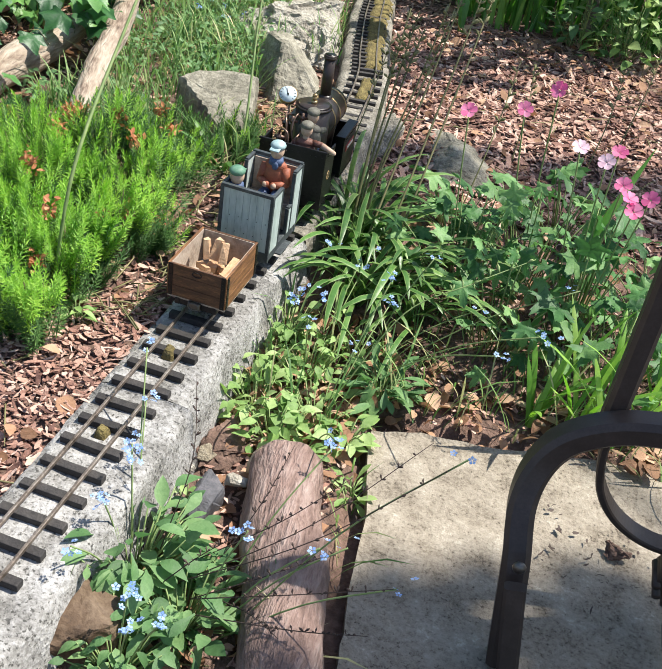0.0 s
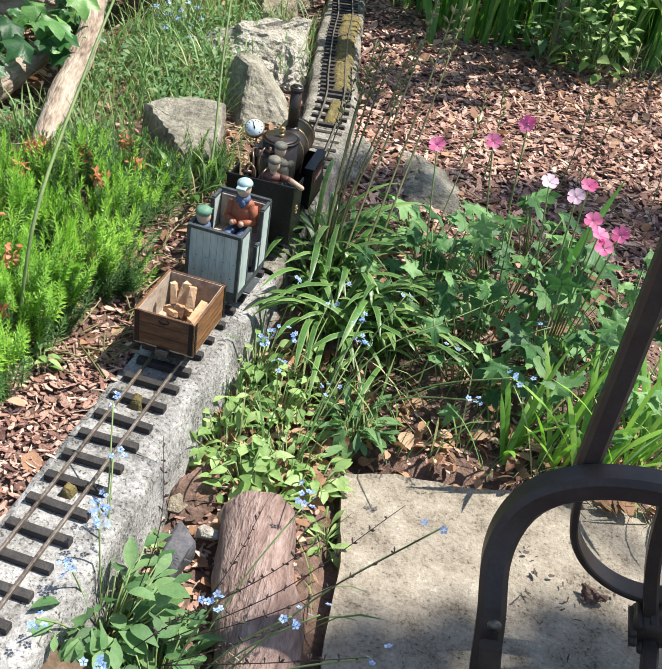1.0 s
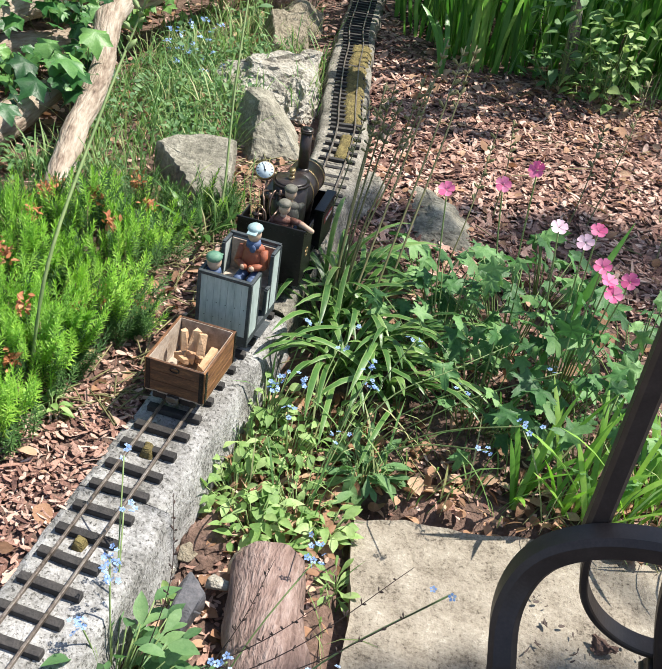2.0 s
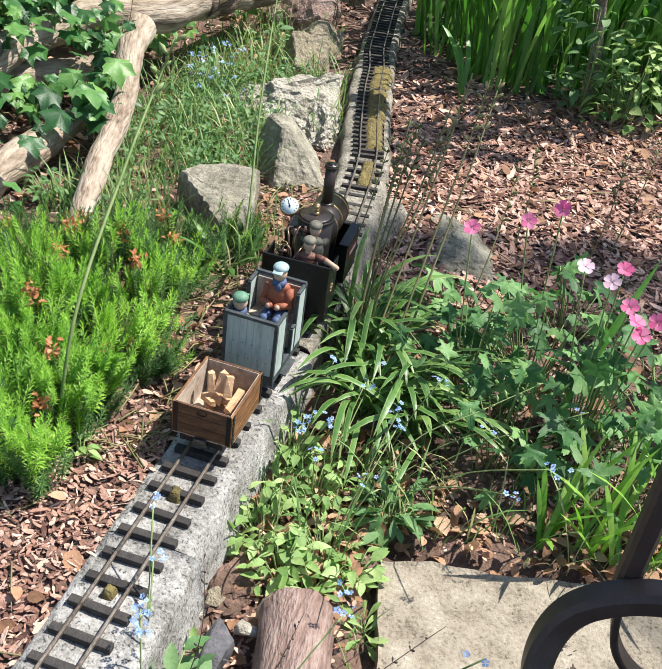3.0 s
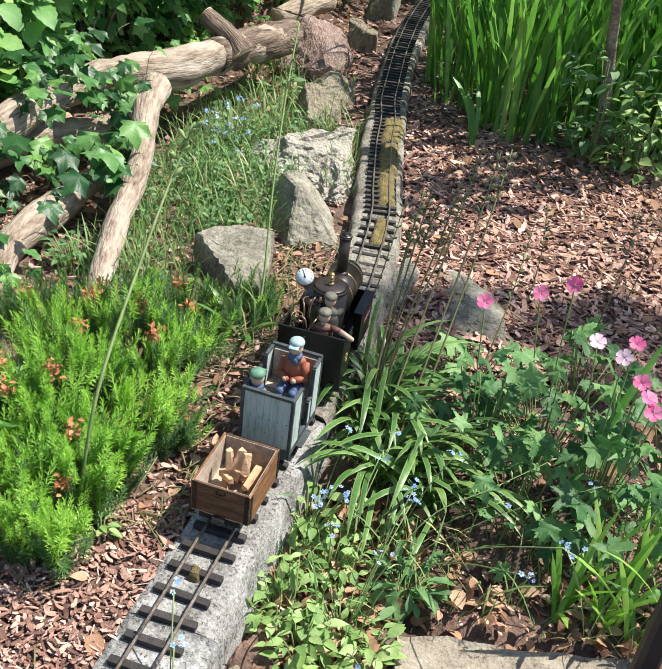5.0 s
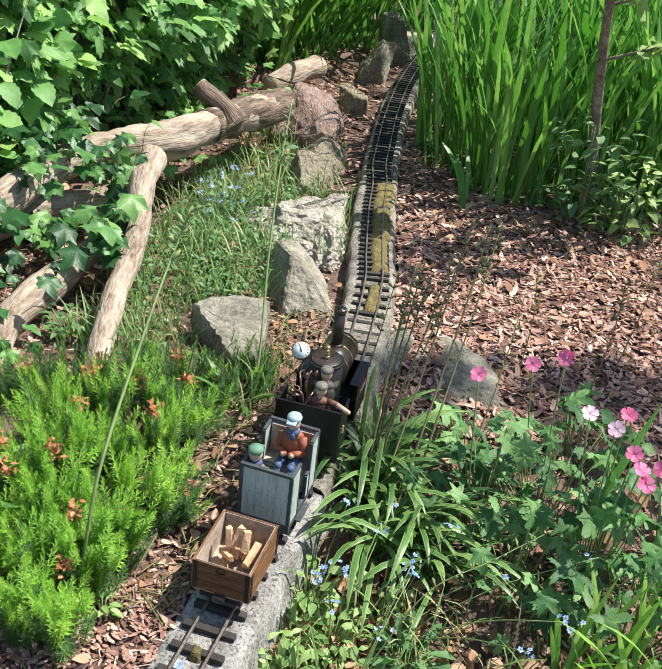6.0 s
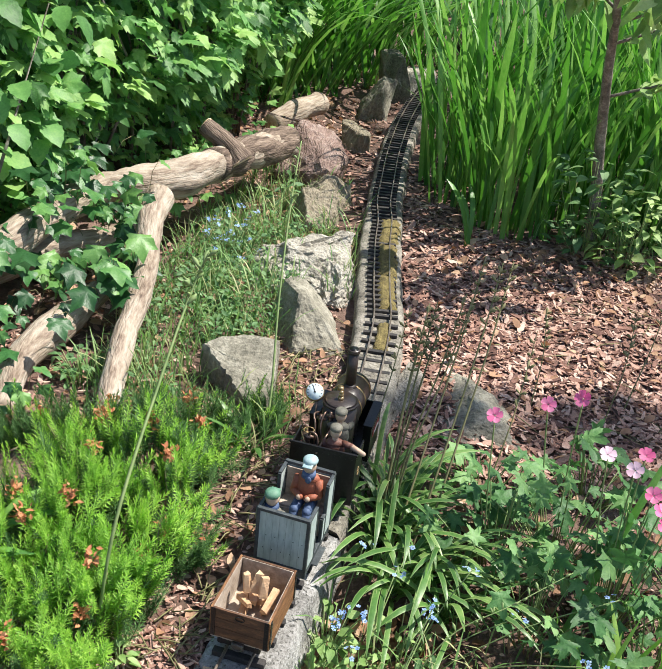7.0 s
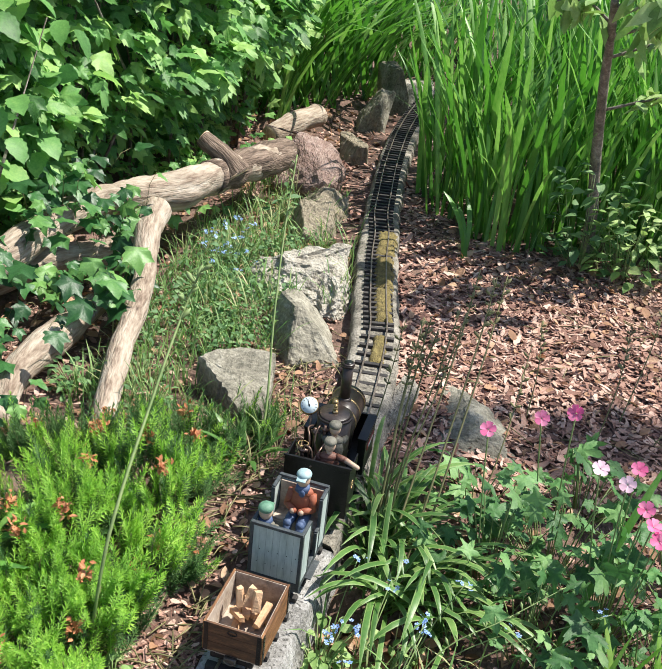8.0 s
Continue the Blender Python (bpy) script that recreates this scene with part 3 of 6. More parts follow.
def build_slab():
    edge = [(0.262, 0.945), (0.34, 0.972), (0.43, 0.975), (0.515, 0.993), (0.60, 1.008), (0.72, 1.055), (0.86, 1.07), (1.15, 1.12), (1.5, 1.15), (1.5, -0.75), (0.45, -0.75), (0.36, 0.1),
            (0.315, 0.42), (0.305, 0.52), (0.292, 0.66), (0.290, 0.77), (0.272, 0.87)]
    rnd = random.Random(2)
    ring = []
    for k, (x, y) in enumerate(edge):
        nx, ny = edge[(k + 1) % len(edge)]
        steps = max(1, int(math.hypot(nx - x, ny - y) / 0.02)) if y > 0.1 or ny > 0.1 else 4
        for j in range(steps):
            t = j / steps
            ring.append((x + (nx - x) * t + rnd.uniform(-1, 1) * 0.0018, y + (ny - y) * t + rnd.uniform(-1, 1) * 0.0025))
    bm = bmesh.new()
    low = [bm.verts.new((x, y, -0.05)) for x, y in ring]
    face = bm.faces.new(low)
    up = bmesh.ops.extrude_face_region(bm, geom=[face])["geom"]
    tops = [v for v in up if isinstance(v, bmesh.types.BMVert)]
    for v in tops:
        v.co.z = 0.0
    topf = [f for f in bm.faces if all(abs(v.co.z) < 1e-6 for v in f.verts)]
    bmesh.ops.inset_region(bm, faces=topf, thickness=0.006, depth=0.003)
    bmesh.ops.recalc_face_normals(bm, faces=bm.faces)
    me = bpy.data.meshes.new("pavement")
    bm.to_mesh(me)
    bm.free()
    ob = link_mesh("pavement", me, SLABM)
    me.shade_flat()
    tagged(ob, "sandy concrete paving slab with a worn edge", "paving slab", kind="structure")


build_slab()

# ---- stones and logs ----
flagstone("rock", [(-0.376, 1.81), (-0.345, 1.838), (-0.294, 1.857), (-0.211, 1.861), (-0.197, 1.80), (-0.187, 1.74), (-0.189, 1.687), (-0.221, 1.671), (-0.253, 1.69), (-0.282, 1.725), (-0.324, 1.759)], 0.165, 0.102, 0.10, STONE, "flat grey stone with a broken outline beside the heather", 11)
block("rock", (-0.220, 2.13, 0.062), (0.20, 0.30, 0.21), STONE, "angular grey stone with a fractured face beside the track", 29, (-8, 0, 22), [(-0.9, -0.25, 0.4, 0.52), (0.75, -0.2, 0.62, 0.80), (0.1, -0.85, 0.5, 0.78), (-0.5, 0.8, 0.3, 0.75), (0.6, 0.7, 0.4, 0.85)], 0.05)
block("rock", (-0.285, 2.43, 0.075), (0.29, 0.26, 0.16), LIMESTONE, "pitted pale limestone rock beside the track", 5, (0, 0, 12), [(-0.8, -0.3, 0.5, 0.72), (0.6, -0.5, 0.6, 0.80), (0, -0.8, 0.6, 0.80), (-0.4, 0.8, 0.5, 0.8)], 0.15)
block("rock", (-0.160, 2.36, 0.065), (0.12, 0.20, 0.13), LIMESTONE, "small pitted pale limestone lump", 8, (0, 6, 8), [(0.7, -0.5, 0.5, 0.7), (-0.6, -0.5, 0.6, 0.75), (0.3, 0.8, 0.5, 0.7)], 0.17)
block("rock", (-0.318, 2.80, 0.060), (0.145, 0.17, 0.19), SLATE, "upright tan layered stone with cracked grain", 31, (10, -8, 8), [(-0.8, -0.2, 0.55, 0.85), (0.4, -0.3, 0.85, 0.85), (0.8, -0.6, 0.1, 0.85)], 0.07)
block("rock", (-0.325, 3.00, 0.065), (0.17, 0.17, 0.20), SLATE, "tan layered stone standing behind another", 37, (8, 8, 25), [(-0.7, 0.3, 0.6, 0.8), (0.5, -0.5, 0.7, 0.75), (0.1, 0.7, 0.7, 0.8)], 0.08)
rock("rock", (-0.42, 3.22, 0.12), (0.24, 0.3, 0.25), LOGRED, "weathered pinkish stump of old wood", 41, (20, 10, 0), 8, 0.07, category="stump")
block("rock", (-0.345, 3.68, 0.06), (0.11, 0.17, 0.15), SLATE, "brown block of stone at the track side", 43, (4, -4, 12), [(-0.6, -0.5, 0.6, 0.9), (0.6, 0.5, 0.6, 0.9)], 0.05)
block("rock", (-0.34, 4.12, 0.10), (0.12, 0.18, 0.24), STONE, "dark upright stone in shade", 47, (0, 16, 10), [(-0.8, 0, 0.6, 0.7), (0.6, -0.4, 0.6, 0.85)], 0.07)
block("rock", (-0.305, 4.45, 0.13), (0.12, 0.16, 0.28), STONE, "tall grey stone standing in shade", 53, (0, -5, 20), [(-0.6, -0.5, 0.6, 0.9), (0.8, 0, 0.5, 0.9)], 0.06)
block("rock", (-0.20, 4.62, 0.08), (0.17, 0.2, 0.15), LIMESTONE, "pale block of stone behind the track", 59, (0, 0, 20), [(0.6, -0.5, 0.6, 0.85), (-0.5, -0.6, 0.6, 0.9)], 0.05)
rock("rock", (-0.02, 5.75, 0.12), (0.28, 0.3, 0.14), STONE, "flat far stone in the shade", 61, (0, 0, 0), 4, 0.03)
block("rock", (0.300, 1.85, 0.024), (0.29, 0.31, 0.13), STONE, "low grey stone half covered by leaves", 67, (-8, 5, -12), [(-0.7, -0.4, 0.6, 0.75), (0.7, 0.2, 0.65, 0.7), (0.2, -0.8, 0.55, 0.75), (0.4, 0.8, 0.4, 0.75)], 0.08)
rock("rock", (0.095, 1.84, 0.058), (0.075, 0.30, 0.11), MORTAR, "lump of grey mortar against the track kerb", 71, (0, 0, -6), 5, 0.12, category="mortar lump")
rock("rock", (0.005, 0.45, 0.03), (0.12, 0.11, 0.09), BROWNSTONE, "smooth brown stone under forget-me-nots", 73, (0, 0, 20), 6, 0.05)
rock("rock", (0.072, 0.70, 0.018), (0.046, 0.105, 0.06), DARKSTONE, "dark slate stone lying beside the log", 79, (0, 10, -12), 8, 0.03)
rock("soil_clump", (0.065, 0.825, 0.004), (0.075, 0.15, 0.035), SOIL, "reddish-brown mound of crumbling soil beside the kerb", 103, (0, 0, -8), 3, 0.3, 4, "soil clump")
rock("rock", (0.105, 0.745, 0.025), (0.035, 0.035, 0.03), LIMESTONE, "small round tan pebble", 83, (0, 0, 0), 3, 0.04, 3, "pebble")
for k, (x, y, r) in enumerate(((0.045, 0.79, 0.03), (0.03, 0.75, 0.026), (0.06, 0.69, 0.03), (0.035, 0.69, 0.022), (0.05, 0.83, 0.018), (0.07, 0.66, 0.024), (0.025, 0.71, 0.02))):
    rock("pebble", (x, y, 0.01), (r, r * 1.2, r * 0.8), (SLATE, LIMESTONE, BROWNSTONE)[k % 3], "small tan and pink pebble on the soil", 90 + k, (0, 0, 40 * k), 4, 0.05, 2, "pebble")

log("log", [(-0.955, 1.86, 0.225), (-0.925, 2.02, 0.24), (-0.905, 2.17, 0.25), (-0.86, 2.33, 0.255), (-0.76, 2.42, 0.26), (-0.669, 2.53, 0.262), (-0.604, 2.706, 0.26), (-0.545, 2.89, 0.25), (-0.50, 3.10, 0.22)],
    [0.040, 0.044, 0.048, 0.046, 0.050, 0.056, 0.050, 0.054, 0.050], "long bleached branch log with bare bark", BARK, sleeve=0.70)
log("log", [(-0.555, 2.70, 0.265), (-0.60, 2.71, 0.315), (-0.675, 2.725, 0.36)], [0.050, 0.032, 0.029], "short sawn branch stub on the bleached log", OLDBARK)
log("log", [(-1.05, 1.96, 0.12), (-0.97, 2.03, 0.14), (-0.90, 2.14, 0.15), (-0.80, 2.25, 0.15), (-0.74, 2.37, 0.15)], [0.036, 0.040, 0.042, 0.038, 0.036], "lower bleached log under the branch", BARK)
log("log", [(-0.68, 2.33, 0.265), (-0.655, 2.20, 0.245), (-0.60, 2.02, 0.185), (-0.548, 1.76, 0.15), (-0.487, 1.50, 0.122)], [0.042, 0.034, 0.029, 0.029, 0.025], "bleached stick leaning down into the heather", BARK)
log("log", [(-0.70, 1.96, 0.145), (-0.735, 1.80, 0.118), (-0.75, 1.64, 0.105), (-0.70, 1.46, 0.095)], [0.030, 0.040, 0.036, 0.030], "short weathered branch piece among ivy", BARK)
log("log", [(-0.67, 3.56, 0.13), (-0.60, 3.70, 0.15), (-0.535, 3.84, 0.165)], [0.040, 0.046, 0.044], "short pale sawn log at the hedge foot", BARK)
log("log", [(-0.50, 4.75, 0.05), (-0.52, 4.85, 0.13), (-0.54, 4.95, 0.19)], [0.06, 0.06, 0.055], "old brown stump stake in shade", LOGRED)
log("log", [(0.156, 0.785, 0.028), (0.197, 0.64, 0.032), (0.235, 0.50, 0.03), (0.262, 0.36, 0.028)], [0.053, 0.055, 0.050, 0.045], "reddish-brown split log lying beside the slab", LOGRED)


# ---- chair ----
def build_chair():
    chair = thing("garden_chair", "dark brown powder-coated metal garden chair on the slab", "chair", (0.62, 0.66, 0.0))
    o = Vector((0.62, 0.66, 0.0))

    def pts(rows, n=8):
        return [p - o for p in spline(rows, n)]

    hoop = [(0.497, 0.585, 0.0), (0.488, 0.605, 0.075), (0.481, 0.63, 0.135), (0.473, 0.672, 0.185), (0.480, 0.695, 0.225), (0.500, 0.705, 0.262), (0.535, 0.708, 0.290),
            (0.580, 0.71, 0.306), (0.64, 0.71, 0.312), (0.74, 0.71, 0.305), (0.86, 0.70, 0.29)]
    bar_part("armrest", pts(hoop), 0.038, 0.034, IRON, chair, "bent square tube with a satin finish")
    bar_part("leg", pts([(0.482, 0.578, 0.140), (0.496, 0.559, 0.06), (0.507, 0.544, 0.0)], 4), 0.018, 0.026, IRON, chair)
    bm = bmesh.new()
    ball(bm, Vector((0.4815, 0.592, 0.156)) - o, 0.0085, (1, 0.7, 1), 14)
    part("bolt", bm, BOLTM, chair, "round steel bolt head")
    bar_part("back_post", pts([(0.549, 0.735, 0.285), (0.550, 0.738, 0.36), (0.551, 0.742, 0.50), (0.551, 0.746, 0.66), (0.55, 0.75, 0.80)], 6), 0.026, 0.027, IRON, chair, "upright tube")
    bar_part("scroll", pts([(0.552, 0.735, 0.29), (0.556, 0.74, 0.235), (0.568, 0.74, 0.185), (0.596, 0.74, 0.145), (0.637, 0.74, 0.119), (0.683, 0.74, 0.112), (0.73, 0.74, 0.13), (0.76, 0.74, 0.17), (0.765, 0.74, 0.22)]),
             0.026, 0.010, IRON, chair, "curled flat bar", side=(0, 1, 0.2))
    bar_part("strut", pts([(0.645, 0.72, 0.30), (0.66, 0.72, 0.20), (0.688, 0.72, 0.10)], 4), 0.020, 0.018, IRON, chair)
    bm = bmesh.new()
    rod(bm, Vector((0.70, 0.705, 0.075)) - o, Vector((0.70, 0.74, 0.085)) - o, 0.03, 0.03, 20)
    for k in range(10):
        w = math.tau * k / 10
        rod(bm, Vector((0.70 + 0.028 * math.cos(w), 0.70, 0.075 + 0.028 * math.sin(w))) - o, Vector((0.70 + 0.028 * math.cos(w), 0.738, 0.083 + 0.028 * math.sin(w))) - o, 0.006, 0.006, 8)
    part("swivel_joint", bm, IRON, chair, "ribbed round pivot")
    bar_part("cross_bar", pts([(0.565, 0.745, 0.74), (0.85, 0.765, 0.74), (1.1, 0.75, 0.74)], 4), 0.03, 0.022, IRON, chair)
    bar_part("foot_bar", pts([(0.70, 0.72, 0.06), (0.72, 0.60, 0.02), (0.9, 0.45, 0.013), (1.1, 0.3, 0.013)], 5), 0.02, 0.02, IRON, chair)
    # Unseen seat, added as a plain panel to throw shade on the slab.
    bm = bmesh.new()
    box(bm, (0.50, 0.62, 0.03), Vector((0.98, 0.36, 0.36)) - o, Euler((radians(-4), 0, radians(-8))).to_matrix(), 0.012)
    part("seat", bm, IRON, chair, "plain seat panel out of view, added to shade the slab")
    return chair


build_chair()


# ---- loose ground cover ----
def clear_of_track(x, y, w):
    c, _ = on_track(min(max(y, -0.15), 5.2))
    return abs(x - c.x) > w


def flake(rnd, length, width, thick):
    """A curled sliver of bark."""
    vs, n, curl, skew = [], 4, rnd.uniform(-0.4, 0.4), rnd.uniform(-0.3, 0.3)
    for k in range(n):
        t = k / (n - 1) - 0.5
        w = width * (1 - 1.15 * abs(t)) * rnd.uniform(0.55, 1.25)
        z = curl * length * t * t
        for s, d in ((-1, 0), (1, 0), (1, -1), (-1, -1)):
            vs.append((t * length + s * skew * w, s * w / 2 + skew * length * t * t, z + d * thick))
    fs = [[0, 3, 2, 1], [12, 13, 14, 15]]
    for k in range(n - 1):
        i = 4 * k
        fs += [[i + j, i + (j + 1) % 4, i + 4 + (j + 1) % 4, i + 4 + j] for j in range(4)]
    return np.array(vs), fs


def scatter_chips():
    rnd = random.Random(21)
    shapes = [flake(rnd, rnd.uniform(0.014, 0.060), rnd.uniform(0.007, 0.024), 0.0018) for _ in range(40)]
    beds = [(0.06, 1.3, 1.62, 3.02, 15000, 0.82), (-0.5, -0.10, 0.25, 1.0, 6800, 0.45), (-0.34, -0.06, 0.9, 2.1, 2300, 0.45), (-0.62, -0.12, 2.1, 3.5, 1200, 0.6), (0.05, 0.32, 0.3, 1.0, 1100, 0.42),
            (-0.95, -0.40, 1.3, 2.3, 1500, 0.5), (0.2, 1.0, 1.0, 1.7, 1800, 0.45), (-0.4, 0.1, 3.0, 4.8, 700, 1.0), (-0.12, 0.3, 2.85, 3.5, 450, 0.8), (-0.05, 0.08, 2.1, 3.3, 1000, 0.8), (-0.95, -0.30, 2.4, 4.3, 1100, 0.7)]
    h = Heap()
    for x0, x1, y0, y1, n, s in beds:
        for _ in range(n):
            x, y = rnd.uniform(x0, x1), rnd.uniform(y0, y1)
            if not clear_of_track(x, y, 0.058) or (x > 0.25 and y < 0.99):
                continue
            h.add(rnd.choice(shapes), turned((x, y, ground_z(x, y) + rnd.uniform(0.001, 0.011)), rnd.uniform(0, 6.3), rnd.gauss(0, 0.28), rnd.gauss(0, 0.28), s * rnd.uniform(0.6, 1.25)))
    tagged(link_mesh("bark_chips", h.mesh("bark_chips"), CHIP, flat=True), "pinkish-brown bark chip mulch spread over the bed", "mulch", kind="stuff")
    h = Heap()
    for x0, x1, y0, y1, n in ((0.06, 1.2, 1.6, 3.0, 420), (-0.35, -0.08, 0.95, 2.2, 240), (-0.35, -0.08, 0.3, 0.95, 36), (0.05, 0.30, 0.35, 1.2, 330), (0.2, 0.9, 0.99, 1.6, 240), (0.04, 0.28, 0.85, 1.2, 220), (0.28, 0.8, 0.99, 1.13, 150), (-0.95, -0.4, 1.4, 2.3, 330), (-0.5, -0.1, 2.0, 4.8, 120), (0.1, 1.2, 2.6, 3.2, 260), (-1.0, -0.32, 2.4, 4.3, 520)):
        for _ in range(n):
            x, y = rnd.uniform(x0, x1), rnd.uniform(y0, y1)
            if not clear_of_track(x, y, 0.085) or (x > 0.25 and y < 0.985):
                continue
            h.add(rnd.choice(OVATE + HAZEL), turned((x, y, ground_z(x, y) + rnd.uniform(0.006, 0.018)), rnd.uniform(0, 6.3), rnd.gauss(0, 0.5), rnd.gauss(0, 0.4), rnd.uniform(0.016, 0.038)))
    tagged(link_mesh("leaf_litter", h.mesh("leaf_litter"), LITTER), "curled dry brown leaves lying on the soil", "leaf litter", kind="stuff")
    h = Heap()
    for _ in range(420):
        x, y = rnd.uniform(-0.6, 1.1), rnd.uniform(0.3, 3.2)
        if not clear_of_track(x, y, 0.08) or (x > 0.26 and y < 0.98):
            continue
        a, ln = rnd.uniform(0, 6.3), rnd.uniform(0.03, 0.12)
        p = Vector((x, y, ground_z(x, y) + 0.008))
        q = p + Vector((math.cos(a), math.sin(a), rnd.uniform(-0.05, 0.12))) * ln
        h.put(*tube_shape([p, p.lerp(q, 0.5) + Vector((0, 0, rnd.uniform(-0.003, 0.006))), q], [0.0013, 0.0012, 0.0008], 5))
    for _ in range(380):
        x, y = rnd.uniform(-0.36, -0.05), rnd.uniform(0.9, 2.0)
        if not clear_of_track(x, y, 0.066):
            continue
        a, ln = rnd.gauss(1.2, 0.9), rnd.uniform(0.03, 0.10)
        p = Vector((x, y, ground_z(x, y) + rnd.uniform(0.006, 0.02)))
        q = p + Vector((math.cos(a), math.sin(a), rnd.uniform(-0.08, 0.16))) * ln
        h.put(*tube_shape([p, p.lerp(q, 0.5) + Vector((0, 0, rnd.uniform(-0.003, 0.008))), q], [0.0014, 0.0013, 0.0009], 5))
    tagged(link_mesh("twigs", h.mesh("twigs"), DRYSTALK), "thin dry twigs and straw on the ground", "twigs", kind="stuff")
    h = Heap()
    for _ in range(46):
        x, y = rnd.gauss(0.60, 0.06), rnd.gauss(0.80, 0.05)
        h.add(rnd.choice(shapes), turned((x, y, 0.005), rnd.uniform(0, 6.3), rnd.gauss(0, 0.2), 0, rnd.uniform(0.06, 0.3)))
    tagged(link_mesh("debris", h.mesh("debris"), SEEDSTEM, flat=True), "dark crumbs and twigs lying on the slab", "debris", kind="stuff")
    rock("soil_clump", (0.647, 0.815, 0.008), (0.036, 0.032, 0.022), SOIL, "dark crumbling clump of soil on the slab", 101, (0, 0, 0), 3, 0.35, 3, "soil clump")


scatter_chips()


# ---- heather ----
def needle_shoot(rnd, n, length, reach, wide):
    """A plume of needles set round a short upright stem."""
    vs, fs = [], []
    for k in range(n):
        t = k / n
        z = length * (0.05 + 0.95 * t)
        a = k * 2.4 + rnd.uniform(-0.4, 0.4)
        ln = reach * (1.1 - 0.5 * t ** 3) * rnd.uniform(0.8, 1.2)
        up = 0.25 + 0.35 * t + 0.7 * t ** 6
        d = Vector((math.cos(a) * math.cos(up), math.sin(a) * math.cos(up), math.sin(up)))
        s = Vector((-math.sin(a), math.cos(a), 0)) * wide
        b = Vector((0, 0, z))
        i = len(vs)
        vs += [tuple(b - s * 0.6), tuple(b + s * 0.6), tuple(b + d * ln * 0.65 + s), tuple(b + d * ln), tuple(b + d * ln * 0.65 - s)]
        fs += [[i, i + 1, i + 2, i + 4], [i + 4, i + 2, i + 3]]
    i = len(vs)
    vs += [(0.001, 0, 0), (-0.0005, 0.001, 0), (-0.0005, -0.001, 0), (0, 0, length)]
    fs += [[i, i + 1, i + 3], [i + 1, i + 2, i + 3], [i + 2, i, i + 3]]
    return np.array(vs), fs


RND = random.Random(7)
TIPS = [needle_shoot(RND, 64, RND.uniform(0.055, 0.085), 0.0115, 0.0008) for _ in range(6)]
SHOOTS = [needle_shoot(RND, 48, 0.075, 0.012, 0.0006) for _ in range(4)]


def heather(x, y, r, high, seed, brown, lush):
    """A heather bush: branches that fan out and end in plumes; lush says how many carry bright new growth."""
    rnd = random.Random(seed)
    z0 = ground_z(x, y)
    ob = thing("heather_plant", "bushy lime-green heather with fine needles" if lush > 0.6 else "low dark green heather with fine needles", "heather", (x, y, z0), "heather bed")
    new_growth, old, wood = Heap(), Heap(), Heap()
    for _ in range(int(1500 * r * r) + 3):
        a, q = rnd.uniform(0, math.tau), r * math.sqrt(rnd.random())
        px, py = q * math.cos(a), q * math.sin(a)
        top = high * (1 - 0.4 * (q / r) ** 2) * (rnd.uniform(0.7, 1.12) + 0.5 * noise.noise(((x + px) * 11, (y + py) * 13, 2)))
        wood.put(*tube_shape([Vector((px * 0.4, py * 0.4, 0)), Vector((px * 0.8, py * 0.8, top * 0.45)), Vector((px, py, top * 0.8))], [0.0018, 0.0015, 0.001], 5))
        for k in range(7):
            w, f = rnd.uniform(0, math.tau), rnd.uniform(0.004, 0.022)
            sx, sy = px + f * math.cos(w), py + f * math.sin(w)
            lean, size = 0.45 * q / r + rnd.gauss(0, 0.16), rnd.uniform(0.75, 1.2)
            turn = Euler((rnd.gauss(0, 0.14), lean, a)).to_matrix().to_4x4() @ Euler((0, 0, rnd.uniform(0, 6))).to_matrix().to_4x4() @ Matrix.Diagonal((size, size, size * rnd.uniform(0.9, 1.2), 1))
            z = max(0.0, top * rnd.uniform(0.8, 1.05) - 0.055)
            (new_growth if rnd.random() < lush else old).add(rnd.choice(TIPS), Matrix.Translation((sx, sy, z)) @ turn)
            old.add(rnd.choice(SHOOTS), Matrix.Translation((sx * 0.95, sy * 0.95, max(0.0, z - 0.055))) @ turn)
    if new_growth.n:
        link_mesh("new_growth", new_growth.mesh("new_growth"), HEATHER, ob, "bright lime-green shoot tips", flat=True)
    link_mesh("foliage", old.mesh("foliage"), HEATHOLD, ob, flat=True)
    tagged(link_mesh("stem_tangle", wood.mesh("stem_tangle"), DRYSTALK, ob), kind="stuff")
    for _ in range((brown + 1) // 2):
        h = Heap()
        a, q = rnd.uniform(0, math.tau), r * 0.8 * rnd.random()
        top = high * (1 - 0.4 * (q / r) ** 2)
        c = Vector((q * math.cos(a), q * math.sin(a), top - 0.008))
        for _ in range(34):
            h.add(OVATE[0], turned(c + Vector((rnd.gauss(0, 0.006), rnd.gauss(0, 0.006), rnd.gauss(0, 0.009))), rnd.uniform(0, 6.3), rnd.gauss(0, 0.6), rnd.uniform(-1.3, 0.2), rnd.uniform(0.007, 0.015)))
        link_mesh("flower_head", h.mesh("flower_head"), HEATHBR, ob, "spent rusty-orange flower head", flat=True)


